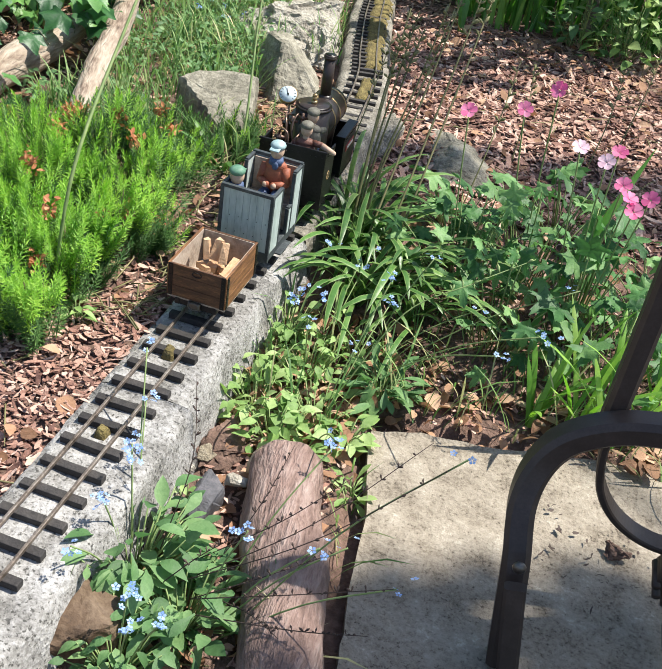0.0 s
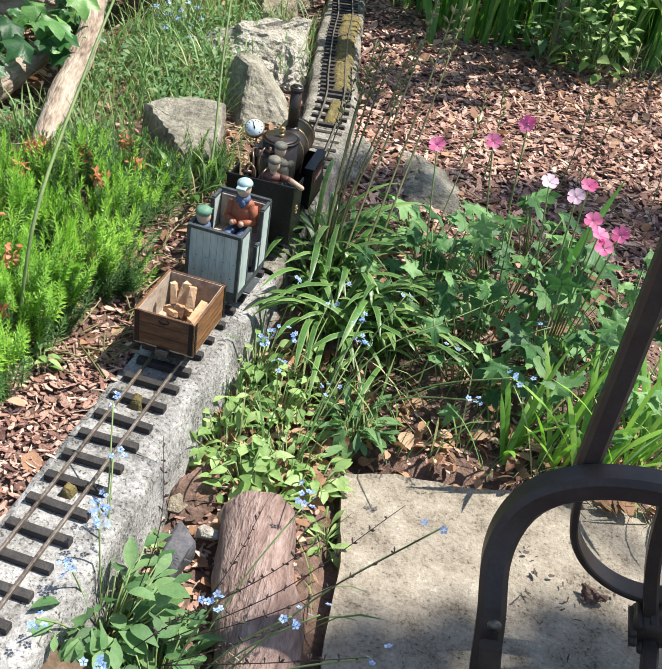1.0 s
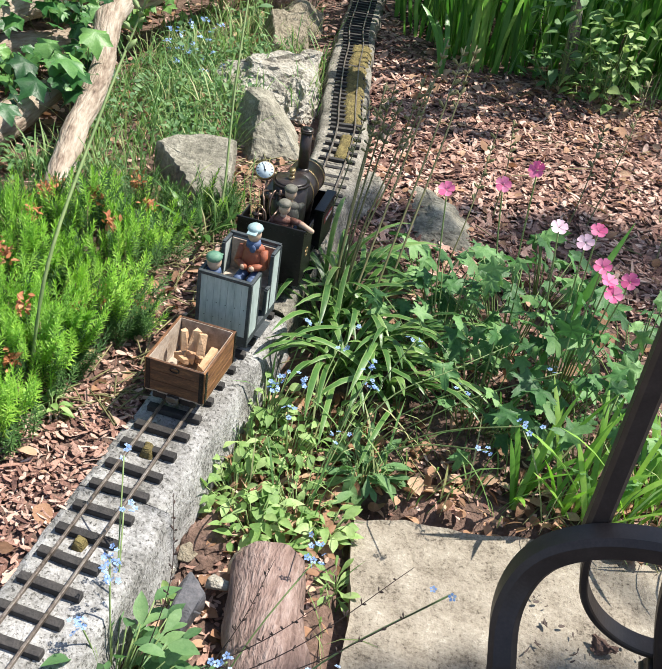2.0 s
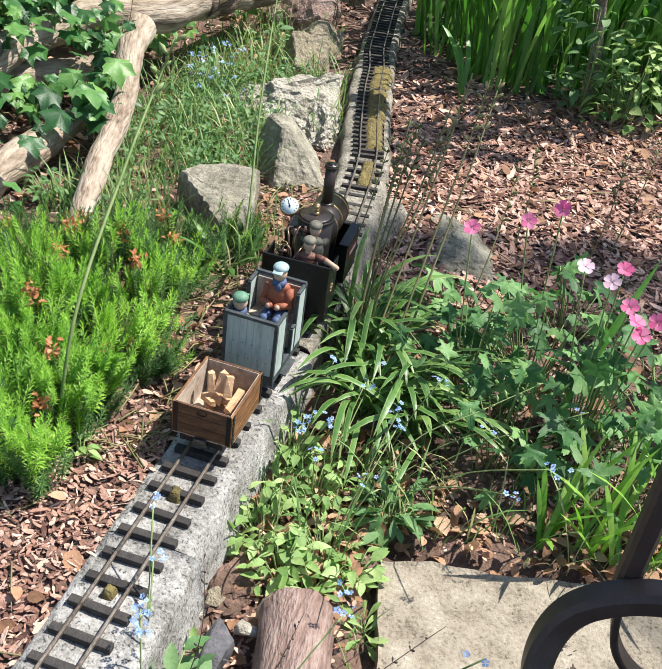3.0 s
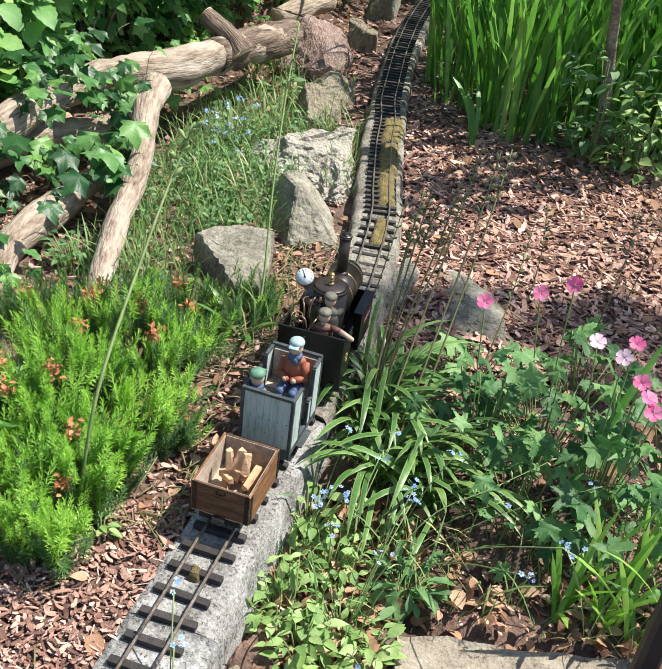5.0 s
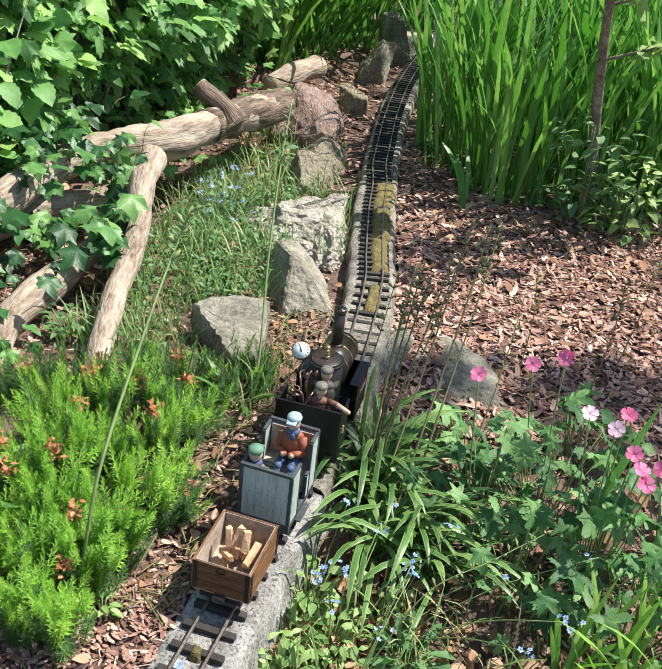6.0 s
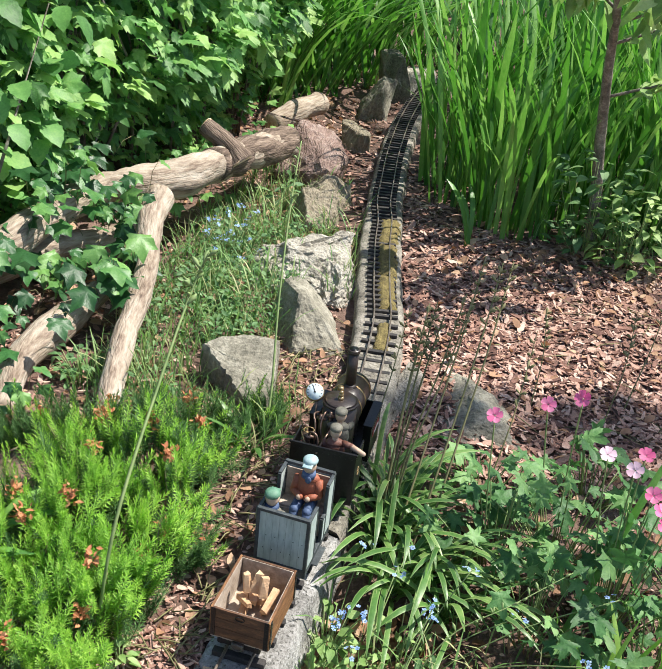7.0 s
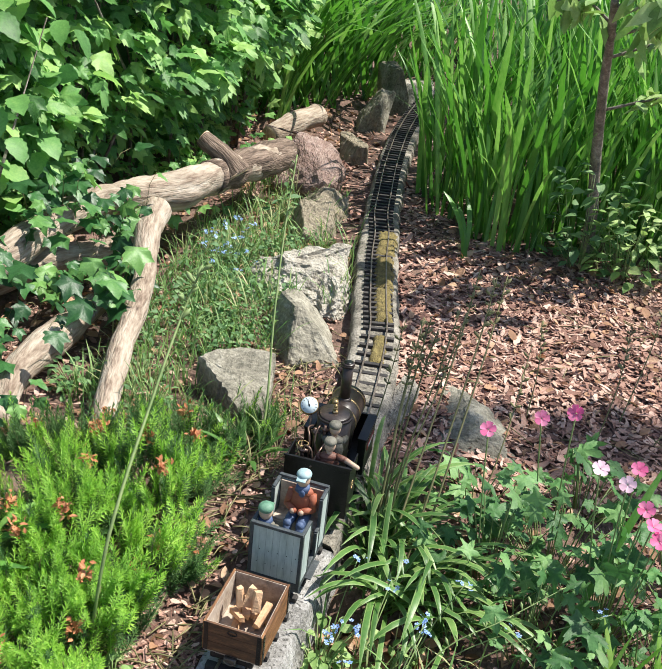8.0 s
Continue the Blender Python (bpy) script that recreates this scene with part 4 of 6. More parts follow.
for k, row in enumerate([(-0.255, 0.87, 0.065, 0.13, 1, 1.0), (-0.35, 0.88, 0.08, 0.14, 1, 0.95), (-0.285, 0.97, 0.085, 0.16, 1, 1.0), (-0.41, 1.0, 0.10, 0.16, 2, 0.95), (-0.255, 1.08, 0.075, 0.15, 2, 0.95), (-0.37, 1.15, 0.10, 0.17, 2, 0.95),
                         (-0.225, 1.17, 0.05, 0.07, 3, 0.15), (-0.255, 1.27, 0.075, 0.15, 2, 0.85), (-0.43, 1.24, 0.09, 0.17, 2, 0.9), (-0.50, 1.14, 0.09, 0.12, 1, 0.7), (-0.36, 1.37, 0.09, 0.14, 2, 0.5), (-0.47, 1.38, 0.09, 0.13, 3, 0.32),
                         (-0.245, 1.41, 0.065, 0.12, 2, 0.55), (-0.58, 1.40, 0.07, 0.08, 2, 0.25), (-0.42, 1.50, 0.07, 0.10, 2, 0.18), (-0.31, 1.52, 0.065, 0.11, 1, 0.25), (-0.225, 1.58, 0.05, 0.09, 0, 0.3), (-0.16, 1.64, 0.035, 0.06, 0, 0.2), (-0.46, 0.86, 0.08, 0.13, 1, 0.9)]):
    heather(*row[:4], 300 + k, row[4], row[5])


# ---- leafy hedge and ivy ----
FACE = [(-1.4, 1.35), (-1.12, 1.75), (-1.06, 2.1), (-0.98, 2.5), (-0.86, 2.95), (-0.76, 3.35), (-0.80, 3.8), (-1.0, 4.4), (-1.3, 5.0), (-1.5, 5.6)]


def leaf_objects(name, shapes, material, parent, rows):
    """One object for each leaf, on shared meshes."""
    meshes = []
    for s in shapes:
        h = Heap()
        h.put(*s)
        me = h.mesh(name)
        me.materials.append(material)
        me.shade_smooth()
        meshes.append(me)
    for k, m in enumerate(rows):
        ob = new(name, meshes[k % len(meshes)])
        ob.parent = parent
        ob.matrix_basis = m
    return parent


def build_hedge():
    rnd = random.Random(31)
    hedge = thing("hedge", "dense hedge of glossy mid-green hazel and ivy leaves", "hedge", (-0.9, 2.4, ground_z(-0.9, 2.4)))
    o = Vector(hedge.location)
    face = spline([(x, y, 0) for x, y in FACE], 14)
    rows, h = [], Heap()
    for k in range(8600):
        i = rnd.randrange(1, len(face) - 1)
        p = face[i].lerp(face[i + 1], rnd.random())
        d = (face[i + 1] - face[i - 1]).normalized()
        out = Vector((d.y, -d.x, 0))
        z = rnd.uniform(0.13, 1.45)
        deep = abs(rnd.gauss(0, 0.13))
        bulge = 0.16 * noise.noise((p.y * 2.9, z * 3.3, 1)) + (0.06 + 0.13 * smooth(2.3, 2.8, p.y)) * smooth(0.30, 0.58, z) - 0.14 * smooth(0.8, 1.5, z)
        q = p + out * (bulge - deep) + Vector((0, 0, z))
        face_a = math.atan2(out.y, out.x) + rnd.gauss(0, 0.8)
        size = rnd.uniform(0.045, 0.092) * (1 if z > 0.3 else 0.8)
        m = Matrix.Translation(q - o) @ Euler((rnd.gauss(0, 0.4), rnd.gauss(0.45, 0.4), face_a)).to_matrix().to_4x4() @ Matrix.Diagonal((size, size * rnd.uniform(0.75, 1.1), size, 1))
        if deep < 0.05 and len(rows) < 280 and q.y < 3.6 and z < 1.0:
            rows.append(m)
        else:
            h.add(rnd.choice(HEDGEL + HEDGEL + IVYL), m)
    for k in range(3800):
        i = rnd.randrange(1, len(face) - 1)
        p = face[i].lerp(face[i + 1], rnd.random())
        if k % 2:
            q = p + Vector((-rnd.uniform(0.2, 0.9), 0, 1.44 + abs(rnd.gauss(0, 0.06))))
            turn = Euler((rnd.gauss(0, 0.3), rnd.gauss(0.2, 0.3), rnd.uniform(0, 6.3)))
        else:
            q = p + Vector((-0.76 - abs(rnd.gauss(0.03, 0.07)), 0, rnd.uniform(0.05, 1.45)))
            turn = Euler((rnd.gauss(0, 0.35), rnd.gauss(0.45, 0.4), math.pi + rnd.gauss(0, 0.6)))
        size = rnd.uniform(0.05, 0.095)
        h.add(rnd.choice(HAZEL + IVYL), Matrix.Translation(q - o) @ turn.to_matrix().to_4x4() @ Matrix.Diagonal((size, size, size, 1)))
    for _ in range(110):
        q = Vector((rnd.gauss(-1.0, 0.05), rnd.uniform(1.9, 2.45), rnd.uniform(0.30, 0.95)))
        q.x += 0.22 * (q.y - 2.2)
        size = rnd.uniform(0.055, 0.088)
        h.add(rnd.choice(HAZEL), Matrix.Translation(q - o) @ Euler((rnd.gauss(0, 0.3), rnd.gauss(0.3, 0.3), rnd.gauss(-0.7, 0.6))).to_matrix().to_4x4() @ Matrix.Diagonal((size, size, size, 1)))
    leaf_objects("leaf", HEDGEL + IVYL, IVY, hedge, rows)
    tagged(link_mesh("foliage", h.mesh("foliage"), IVY, hedge), kind="stuff")
    h = Heap()
    for _ in range(130):
        p = rnd.choice(face)
        q = p + Vector((-rnd.uniform(0.05, 0.3), rnd.gauss(0, 0.1), 0))
        z = rnd.uniform(0.5, 1.3)
        h.put(*tube_shape([q + Vector((0, 0, 0.03)) - o, q + Vector((rnd.gauss(0, 0.06), rnd.gauss(0, 0.08), z * 0.5)) - o, q + Vector((rnd.gauss(0, 0.1), rnd.gauss(0, 0.15), z)) - o], [0.006, 0.005, 0.002], 6))
    tagged(link_mesh("stem_tangle", h.mesh("stem_tangle"), DARKBARK, hedge), "thin brown hedge stems", kind="stuff")
    # Closed shell behind the leaves; its dark colour stands in for inner shade.
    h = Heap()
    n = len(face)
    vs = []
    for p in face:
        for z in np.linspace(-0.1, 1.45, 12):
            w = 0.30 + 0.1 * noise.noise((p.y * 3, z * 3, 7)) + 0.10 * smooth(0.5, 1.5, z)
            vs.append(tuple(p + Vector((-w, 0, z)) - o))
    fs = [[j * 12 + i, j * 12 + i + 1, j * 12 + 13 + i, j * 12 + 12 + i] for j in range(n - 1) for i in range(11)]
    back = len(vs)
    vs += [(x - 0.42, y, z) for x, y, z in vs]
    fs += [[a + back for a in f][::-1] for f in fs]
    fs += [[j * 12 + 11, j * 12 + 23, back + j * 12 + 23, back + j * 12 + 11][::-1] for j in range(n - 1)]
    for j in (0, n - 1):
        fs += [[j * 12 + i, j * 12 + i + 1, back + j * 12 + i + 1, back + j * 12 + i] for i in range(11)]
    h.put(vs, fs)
    link_mesh("inner_leaves", h.mesh("inner_leaves"), IVYDARK, hedge, "closed dark green shell standing in for shade inside the hedge")


def ivy_patch(at, spread, n, seed, high, label="trailing dark green ivy climbing over the logs", size=(0.035, 0.062), shapes=None, material=None):
    rnd = random.Random(seed)
    ob = thing("ivy_plant", label, "ivy", at, "ivy on the logs")
    rows, h = [], Heap()
    for _ in range(n):
        x, y, z = rnd.gauss(0, spread[0]), rnd.gauss(0, spread[1]), abs(rnd.gauss(0, high)) + 0.01
        h.put(*tube_shape([Vector((x * 0.7, y * 0.7, 0)), Vector((x * 0.85, y * 0.85, z * 0.8)), Vector((x, y, z))], [0.0008, 0.0008, 0.0006], 4))
        s = rnd.uniform(*size)
        rows.append(Matrix.Translation((x, y, z)) @ Euler((rnd.gauss(0, 0.35), rnd.gauss(0.45, 0.3), rnd.gauss(-1.0, 0.8))).to_matrix().to_4x4() @ Matrix.Diagonal((s, s, s, 1)))
    leaf_objects("leaf", shapes or IVYL, material or IVYDARK, ob, rows)
    tagged(link_mesh("stem_tangle", h.mesh("stem_tangle"), DRYSTALK, ob), kind="stuff")


build_hedge()
ivy_patch((-0.90, 2.14, 0.29), (0.05, 0.09, 0.1), 30, 7, 0.05, size=(0.04, 0.08))
ivy_patch((-0.96, 1.80, 0.20), (0.05, 0.11, 0.1), 40, 8, 0.07, label="broad green ivy and bramble leaves at the log end", size=(0.05, 0.095), shapes=HAZEL + IVYL)
ivy_patch((-0.80, 2.78, 0.09), (0.07, 0.20, 0.1), 70, 9, 0.09, label="low ivy spreading from the hedge foot", size=(0.035, 0.065), material=IVY)
ivy_patch((-0.64, 3.25, 0.08), (0.06, 0.16, 0.1), 40, 10, 0.07, label="low ivy spreading from the hedge foot", size=(0.03, 0.06), material=IVY)
ivy_patch((-0.77, 2.22, 0.22), (0.05, 0.10, 0.1), 46, 1, 0.06, size=(0.035, 0.075))
ivy_patch((-0.655, 1.96, 0.17), (0.030, 0.09, 0.1), 24, 2, 0.04, size=(0.05, 0.09))
ivy_patch((-0.80, 1.98, 0.15), (0.05, 0.07, 0.1), 24, 3, 0.04, size=(0.035, 0.08))
ivy_patch((-0.98, 2.30, 0.30), (0.05, 0.08, 0.1), 30, 6, 0.05, size=(0.035, 0.075))
ivy_patch((-0.83, 1.66, 0.12), (0.05, 0.12, 0.1), 28, 4, 0.04, size=(0.035, 0.08))
ivy_patch((-0.68, 1.42, 0.11), (0.05, 0.07, 0.1), 14, 5, 0.03, size=(0.035, 0.07))


# ---- irises and strap leaves ----
def strap_meshes(rnd, n, length, width, lean, bend, material, name="leaf", edge=None):
    out = []
    for _ in range(n):
        h = Heap()
        vs, fs = blade_shape(rnd.uniform(*length), rnd.uniform(*width), rnd.uniform(*lean), rnd.uniform(*bend), 8 if edge else 7)
        if edge:
            # five columns: the outer strips carry the pale margin
            rows = np.asarray(vs).reshape(-1, 3, 3)
            vs = np.stack([rows[:, 0], rows[:, 0] * 0.72 + rows[:, 1] * 0.28, rows[:, 1], rows[:, 2] * 0.72 + rows[:, 1] * 0.28, rows[:, 2]], 1).reshape(-1, 3)
            fs = [[5 * k + j, 5 * k + j + 1, 5 * k + j + 6, 5 * k + j + 5] for k in range(len(rows) - 1) for j in range(4)]
        h.put(vs, fs)
        me = h.mesh(name)
        me.materials.append(material)
        if edge:
            me.materials.append(edge)
            for k, f in enumerate(me.polygons):
                f.material_index = 1 if k % 4 in (0, 3) else 0
        me.shade_smooth()
        out.append(me)
    return out


def strap_clump(name, label, at, r, n, meshes, seed, group="", category="plant", heading=None, spread=6.3):
    rnd = random.Random(seed)
    ob = thing(name, label, category, (at[0], at[1], ground_z(*at) - 0.005), group)
    for k in range(n):
        a = rnd.uniform(0, 6.3) if heading is None else heading + rnd.gauss(0, spread)
        q = r * math.sqrt(rnd.random())
        c = rnd.uniform(0, 6.3)
        leaf = new("leaf", rnd.choice(meshes))
        leaf.parent = ob
        s = rnd.uniform(0.8, 1.15)
        leaf.matrix_basis = Matrix.Translation((q * math.cos(c), q * math.sin(c), 0)) @ Euler((rnd.gauss(0, 0.08), 0, a)).to_matrix().to_4x4() @ Matrix.Diagonal((s, s, s, 1))
    return ob


def build_irises():
    rnd = random.Random(17)
    tall = strap_meshes(rnd, 18, (0.40, 0.8), (0.011, 0.021), (0.0, 0.28), (0.1, 1.2), IRIS)
    spots = [(0.02, 3.42), (0.10, 3.20), (0.20, 3.10), (0.33, 3.03), (0.46, 3.05), (0.60, 3.08), (0.73, 3.10), (0.86, 3.12), (1.0, 3.15), (0.05, 3.62), (0.16, 3.4), (0.40, 3.25), (0.9, 3.3)]
    for k, p in enumerate(spots):
        strap_clump("iris_clump", "tall clump of upright green iris leaves", p, 0.085, 20, tall, 400 + k, "iris bed", "iris")
    shapes = [blade_shape(rnd.uniform(0.55, 0.9), rnd.uniform(0.012, 0.022), rnd.uniform(0, 0.28), rnd.uniform(0.1, 1.1), 6) for _ in range(16)]
    h = Heap()
    for _ in range(1900):
        x, y = rnd.uniform(-0.02, 1.6), rnd.uniform(3.15, 5.6)
        if x < -0.06 + 0.35 * (y - 4.0) and y > 4.0:
            continue
        if x < 0.06 + 0.28 * max(0.0, y - 3.5):
            continue
        h.add(rnd.choice(shapes), turned((x, y, ground_z(x, y) - 0.01), rnd.uniform(0, 6.3), 0, 0, rnd.uniform(0.85, 1.15)))
    for _ in range(700):
        x, y = rnd.uniform(-1.4, 2.2), rnd.uniform(5.5, 7.6)
        h.add(rnd.choice(shapes), turned((x, y, ground_z(x, y) - 0.01), rnd.uniform(0, 6.3), 0, 0, rnd.uniform(0.8, 1.2)))
    tagged(link_mesh("iris_leaves", h.mesh("iris_leaves"), IRIS), "deep bed of tall green sword-shaped iris leaves", "iris", kind="stuff")
    arch = strap_meshes(rnd, 9, (0.6, 0.95), (0.016, 0.024), (0.15, 0.5), (0.9, 1.7), IRIS)
    for k, p in enumerate(((-0.80, 4.12), (-0.66, 4.38), (-0.86, 4.45), (-0.52, 4.62), (-0.66, 4.75), (-0.42, 5.0), (-0.85, 5.0), (-0.22, 5.25), (-0.62, 5.2), (-1.05, 4.8))):
        strap_clump("day_lily", "arching clump of light green strap leaves", p, 0.12, 44, arch, 440 + k, "day lilies", "day lily")
    single = strap_meshes(rnd, 3, (0.16, 0.30), (0.02, 0.024), (0.05, 0.2), (0.6, 1.4), IRIS)
    strap_clump("iris_shoot", "single light green iris blade in the mulch", (0.178, 2.86), 0.006, 3, single, 460, "", "iris", 2.2, 0.3)
    bright = strap_meshes(rnd, 9, (0.15, 0.27), (0.008, 0.013), (0.1, 0.6), (0.3, 1.3), YOUNGIRIS)
    for k, p in enumerate(((0.50, 1.07), (0.575, 1.06), (0.625, 1.045), (0.68, 1.075), (0.73, 1.12))):
        strap_clump("young_iris", "fresh bright green iris tuft beside the slab", p, 0.022, 9, bright, 470 + k, "young irises", "iris", 1.0, 1.2)
    strap_clump("iris_shoot", "single light green iris blade among cranesbill", (0.47, 1.24), 0.006, 1, strap_meshes(rnd, 2, (0.46, 0.5), (0.014, 0.016), (0.5, 0.6), (0.2, 0.4), IRIS), 480, "", "iris", 1.25, 0.12)
    low = strap_meshes(rnd, 20, (0.15, 0.29), (0.008, 0.0125), (0.2, 0.9), (1.2, 2.5), STRAP, edge=STRAPEDGE)
    for k, (x, y, n) in enumerate(((0.105, 1.49, 28), (0.115, 1.38, 36), (0.165, 1.27, 34), (0.225, 1.33, 32), (0.16, 1.42, 30), (0.27, 1.24, 22))):
        strap_clump("lily_turf", "arching variegated strap-leaved clump beside the track", (x, y), 0.025, n, low, 500 + k, "lily turf", "lily turf", -0.5, 1.7)
    strap_clump("lily_turf", "small arching strap-leaved clump beside the kerb", (-0.185, 1.53), 0.015, 11, strap_meshes(rnd, 5, (0.09, 0.15), (0.010, 0.012), (0.4, 0.9), (0.6, 1.4), STRAP), 520, "lily turf", "lily turf")
    wide = strap_meshes(rnd, 6, (0.14, 0.20), (0.011, 0.016), (0.05, 0.3), (2.2, 3.2), IRIS)
    strap_clump("day_lily", "drooping grey-green strap leaves beside the heather", (-0.515, 1.06), 0.025, 16, wide, 521, "day lilies", "day lily")
    strap_clump("day_lily", "drooping grey-green strap leaves beside the heather", (-0.52, 0.95), 0.02, 8, wide, 522, "day lilies", "day lily")


build_irises()


# ---- cranesbill ----
def flower_mesh(petals, reach, wide, cup, name, material):
    vs, fs = [], []
    for k in range(petals):
        a = math.tau * k / petals
        i = len(vs)
        for r, w, z in ((0.08, 0.1, 0), (0.5, 0.8, cup * 0.5), (0.85, 1.0, cup * 0.75), (1.0, 0.45, cup * 0.7)):
            for s in (-1, 0, 1):
                x, y = r * reach, s * w * wide / 2
                vs.append((x * math.cos(a) - y * math.sin(a), x * math.sin(a) + y * math.cos(a), (z + 0.12 * abs(s)) * reach))
        for j in range(3):
            q = i + 3 * j
            fs += [[q, q + 3, q + 4, q + 1], [q + 1, q + 4, q + 5, q + 2]]
    h = Heap()
    h.put(vs, fs)
    me = h.mesh(name)
    me.materials.append(material)
    me.shade_smooth()
    return me


CRANE_P = flower_mesh(5, 0.0145, 0.0135, 0.35, "flower", PINK)
CRANE_W = flower_mesh(5, 0.0145, 0.0135, 0.25, "flower", PALEPINK)


def cranesbill(at, r, n, high, seed, flowers=()):
    rnd = random.Random(seed)
    z0 = ground_z(*at)
    ob = thing("cranesbill", "leafy cranesbill with lobed dark green leaves and pink flowers" if flowers else "leafy cranesbill with lobed dark green leaves", "cranesbill", (at[0], at[1], z0), "cranesbill bed")
    rows, h = [], Heap()
    for _ in range(int(n * 0.8)):
        a, q = rnd.uniform(0, 6.3), r * math.sqrt(rnd.random())
        p = Vector((q * math.cos(a), q * math.sin(a), high * (1 - 0.4 * (q / r) ** 2) * rnd.uniform(0.35, 1.05)))
        h.put(*tube_shape([Vector((p.x * 0.3, p.y * 0.3, 0)), Vector((p.x * 0.7, p.y * 0.7, p.z * 0.7)), p], [0.0015, 0.0013, 0.001], 4))
        s = rnd.uniform(0.030, 0.060)
        rows.append(Matrix.Translation(p) @ Euler((rnd.gauss(0, 0.45), rnd.gauss(0.25, 0.42), rnd.gauss(-1.4, 1.3))).to_matrix().to_4x4() @ Matrix.Diagonal((s, s, s, 1)))
    leaf_objects("leaf", PALM, GERAN, ob, rows)
    for x, y, z, pale in flowers:
        p = Vector((x - at[0], y - at[1], z - z0))
        h.put(*tube_shape(spline([(p.x * 0.3, p.y * 0.3, 0.02), (p.x * 0.75, p.y * 0.75 + 0.01, p.z * 0.6), tuple(p)], 4), [0.0014] * 9, 5))
        f = new("flower", CRANE_W if pale else CRANE_P)
        f.parent = ob
        tagged(f, "pale pink five-petalled flower" if pale else "bright pink five-petalled flower")
        f.matrix_basis = Matrix.Translation(p) @ Euler((rnd.uniform(0.3, 0.9), rnd.gauss(0, 0.3), rnd.gauss(0, 0.3))).to_matrix().to_4x4()
    tagged(link_mesh("stem_tangle", h.mesh("stem_tangle"), STALK, ob), kind="stuff")


cranesbill((0.34, 1.36), 0.13, 44, 0.25, 1, [(0.289, 1.367, 0.38, 0)])
cranesbill((0.46, 1.42), 0.14, 44, 0.27, 2, [(0.381, 1.449, 0.373, 0), (0.425, 1.36, 0.45, 0)])
cranesbill((0.55, 1.30), 0.14, 46, 0.26, 3, [(0.479, 1.314, 0.38, 1), (0.524, 1.293, 0.374, 1), (0.545, 1.34, 0.375, 0), (0.556, 1.26, 0.355, 0), (0.565, 1.225, 0.35, 0), (0.575, 1.205, 0.34, 0), (0.60, 1.24, 0.35, 0)])
cranesbill((0.42, 1.22), 0.13, 40, 0.20, 4)
cranesbill((0.62, 1.17), 0.12, 36, 0.20, 5)
cranesbill((0.30, 1.55), 0.11, 34, 0.14, 6)
cranesbill((0.52, 1.60), 0.14, 34, 0.16, 7)
cranesbill((0.70, 1.42), 0.13, 36, 0.22, 8)


# ---- weeds, forget-me-nots, grass ----
def small_flower():
    vs, fs = [], []
    for k in range(5):
        a = math.tau * k / 5
        i = len(vs)
        for r, b, z in ((0.0005, 0, 0.0003), (0.0034, -0.55, 0.0006), (0.0047, 0, 0.0009), (0.0034, 0.55, 0.0006)):
            vs.append((r * math.cos(a + b), r * math.sin(a + b), z))
        fs.append([i, i + 1, i + 2, i + 3])
    return np.array(vs), fs


TINY = small_flower()


def weed(at, r, n, high, seed, label, shapes, size, material=WEED, flowers=()):
    rnd = random.Random(seed)
    z0 = ground_z(*at)
    ob = thing("forget_me_not" if flowers else "weed", label, "forget-me-not" if flowers else "weed", (at[0], at[1], z0), "weeds by the slab")
    rows, h = [], Heap()
    for k in range(int(n * (1.8 if n < 90 else 1.1))):
        a, q = rnd.uniform(0, 6.3), r * math.sqrt(rnd.random())
        z = high * rnd.random() + 0.004
        s = rnd.uniform(*size) * (0.66 if n < 90 else 0.82)
        rows.append(Matrix.Translation((q * math.cos(a), q * math.sin(a), z)) @ Euler((rnd.gauss(0, 0.3), rnd.gauss(-0.25, 0.35), a + rnd.gauss(0, 0.5))).to_matrix().to_4x4() @ Matrix.Diagonal((s, s * rnd.uniform(0.9, 1.3), s, 1)))
        if high < 0.2 or k % 5 == 0:
            h.put(*tube_shape([Vector((0.3 * q * math.cos(a), 0.3 * q * math.sin(a), -0.003)), Vector((q * math.cos(a), q * math.sin(a), z))], [0.0014, 0.001], 4))
    leaf_objects("leaf", shapes, material, ob, rows)
    for x, y, z, c in flowers:
        p = Vector((x - at[0], y - at[1], z - z0))
        h.put(*tube_shape(spline([(p.x * 0.2, p.y * 0.2, 0), (p.x * 0.6, p.y * 0.6, p.z * 0.6), tuple(p)], 4), [0.0011] * 9, 5))
        g = Heap()
        for _ in range(c):
            g.add(TINY, turned(p + Vector((rnd.gauss(0, 0.007), rnd.gauss(0, 0.007), rnd.gauss(0, 0.004))), rnd.uniform(0, 6), rnd.gauss(0.3, 0.4), rnd.gauss(0, 0.4), rnd.uniform(0.8, 1.2)))
        tagged(link_mesh("flower_head", g.mesh("flower_head"), BLUE, ob, flat=True), "head of small pale blue flowers", kind="stuff")
    tagged(link_mesh("stem_tangle", h.mesh("stem_tangle"), STALK, ob), kind="stuff")


FMN = "pale green forget-me-not with small blue flowers"
ROS = "low pale green rosette of weed leaves on the soil"
weed((0.075, 1.11), 0.05, 34, 0.07, 1, FMN, OVATE, (0.022, 0.045), flowers=[(0.094, 1.061, 0.13, 9), (0.136, 1.094, 0.13, 7), (0.106, 1.265, 0.13, 5), (0.10, 1.075, 0.14, 6)])
weed((0.065, 1.02), 0.05, 30, 0.05, 2, ROS, SPOON, (0.03, 0.06))
weed((0.075, 0.93), 0.05, 30, 0.05, 3, ROS, OVATE, (0.025, 0.055))
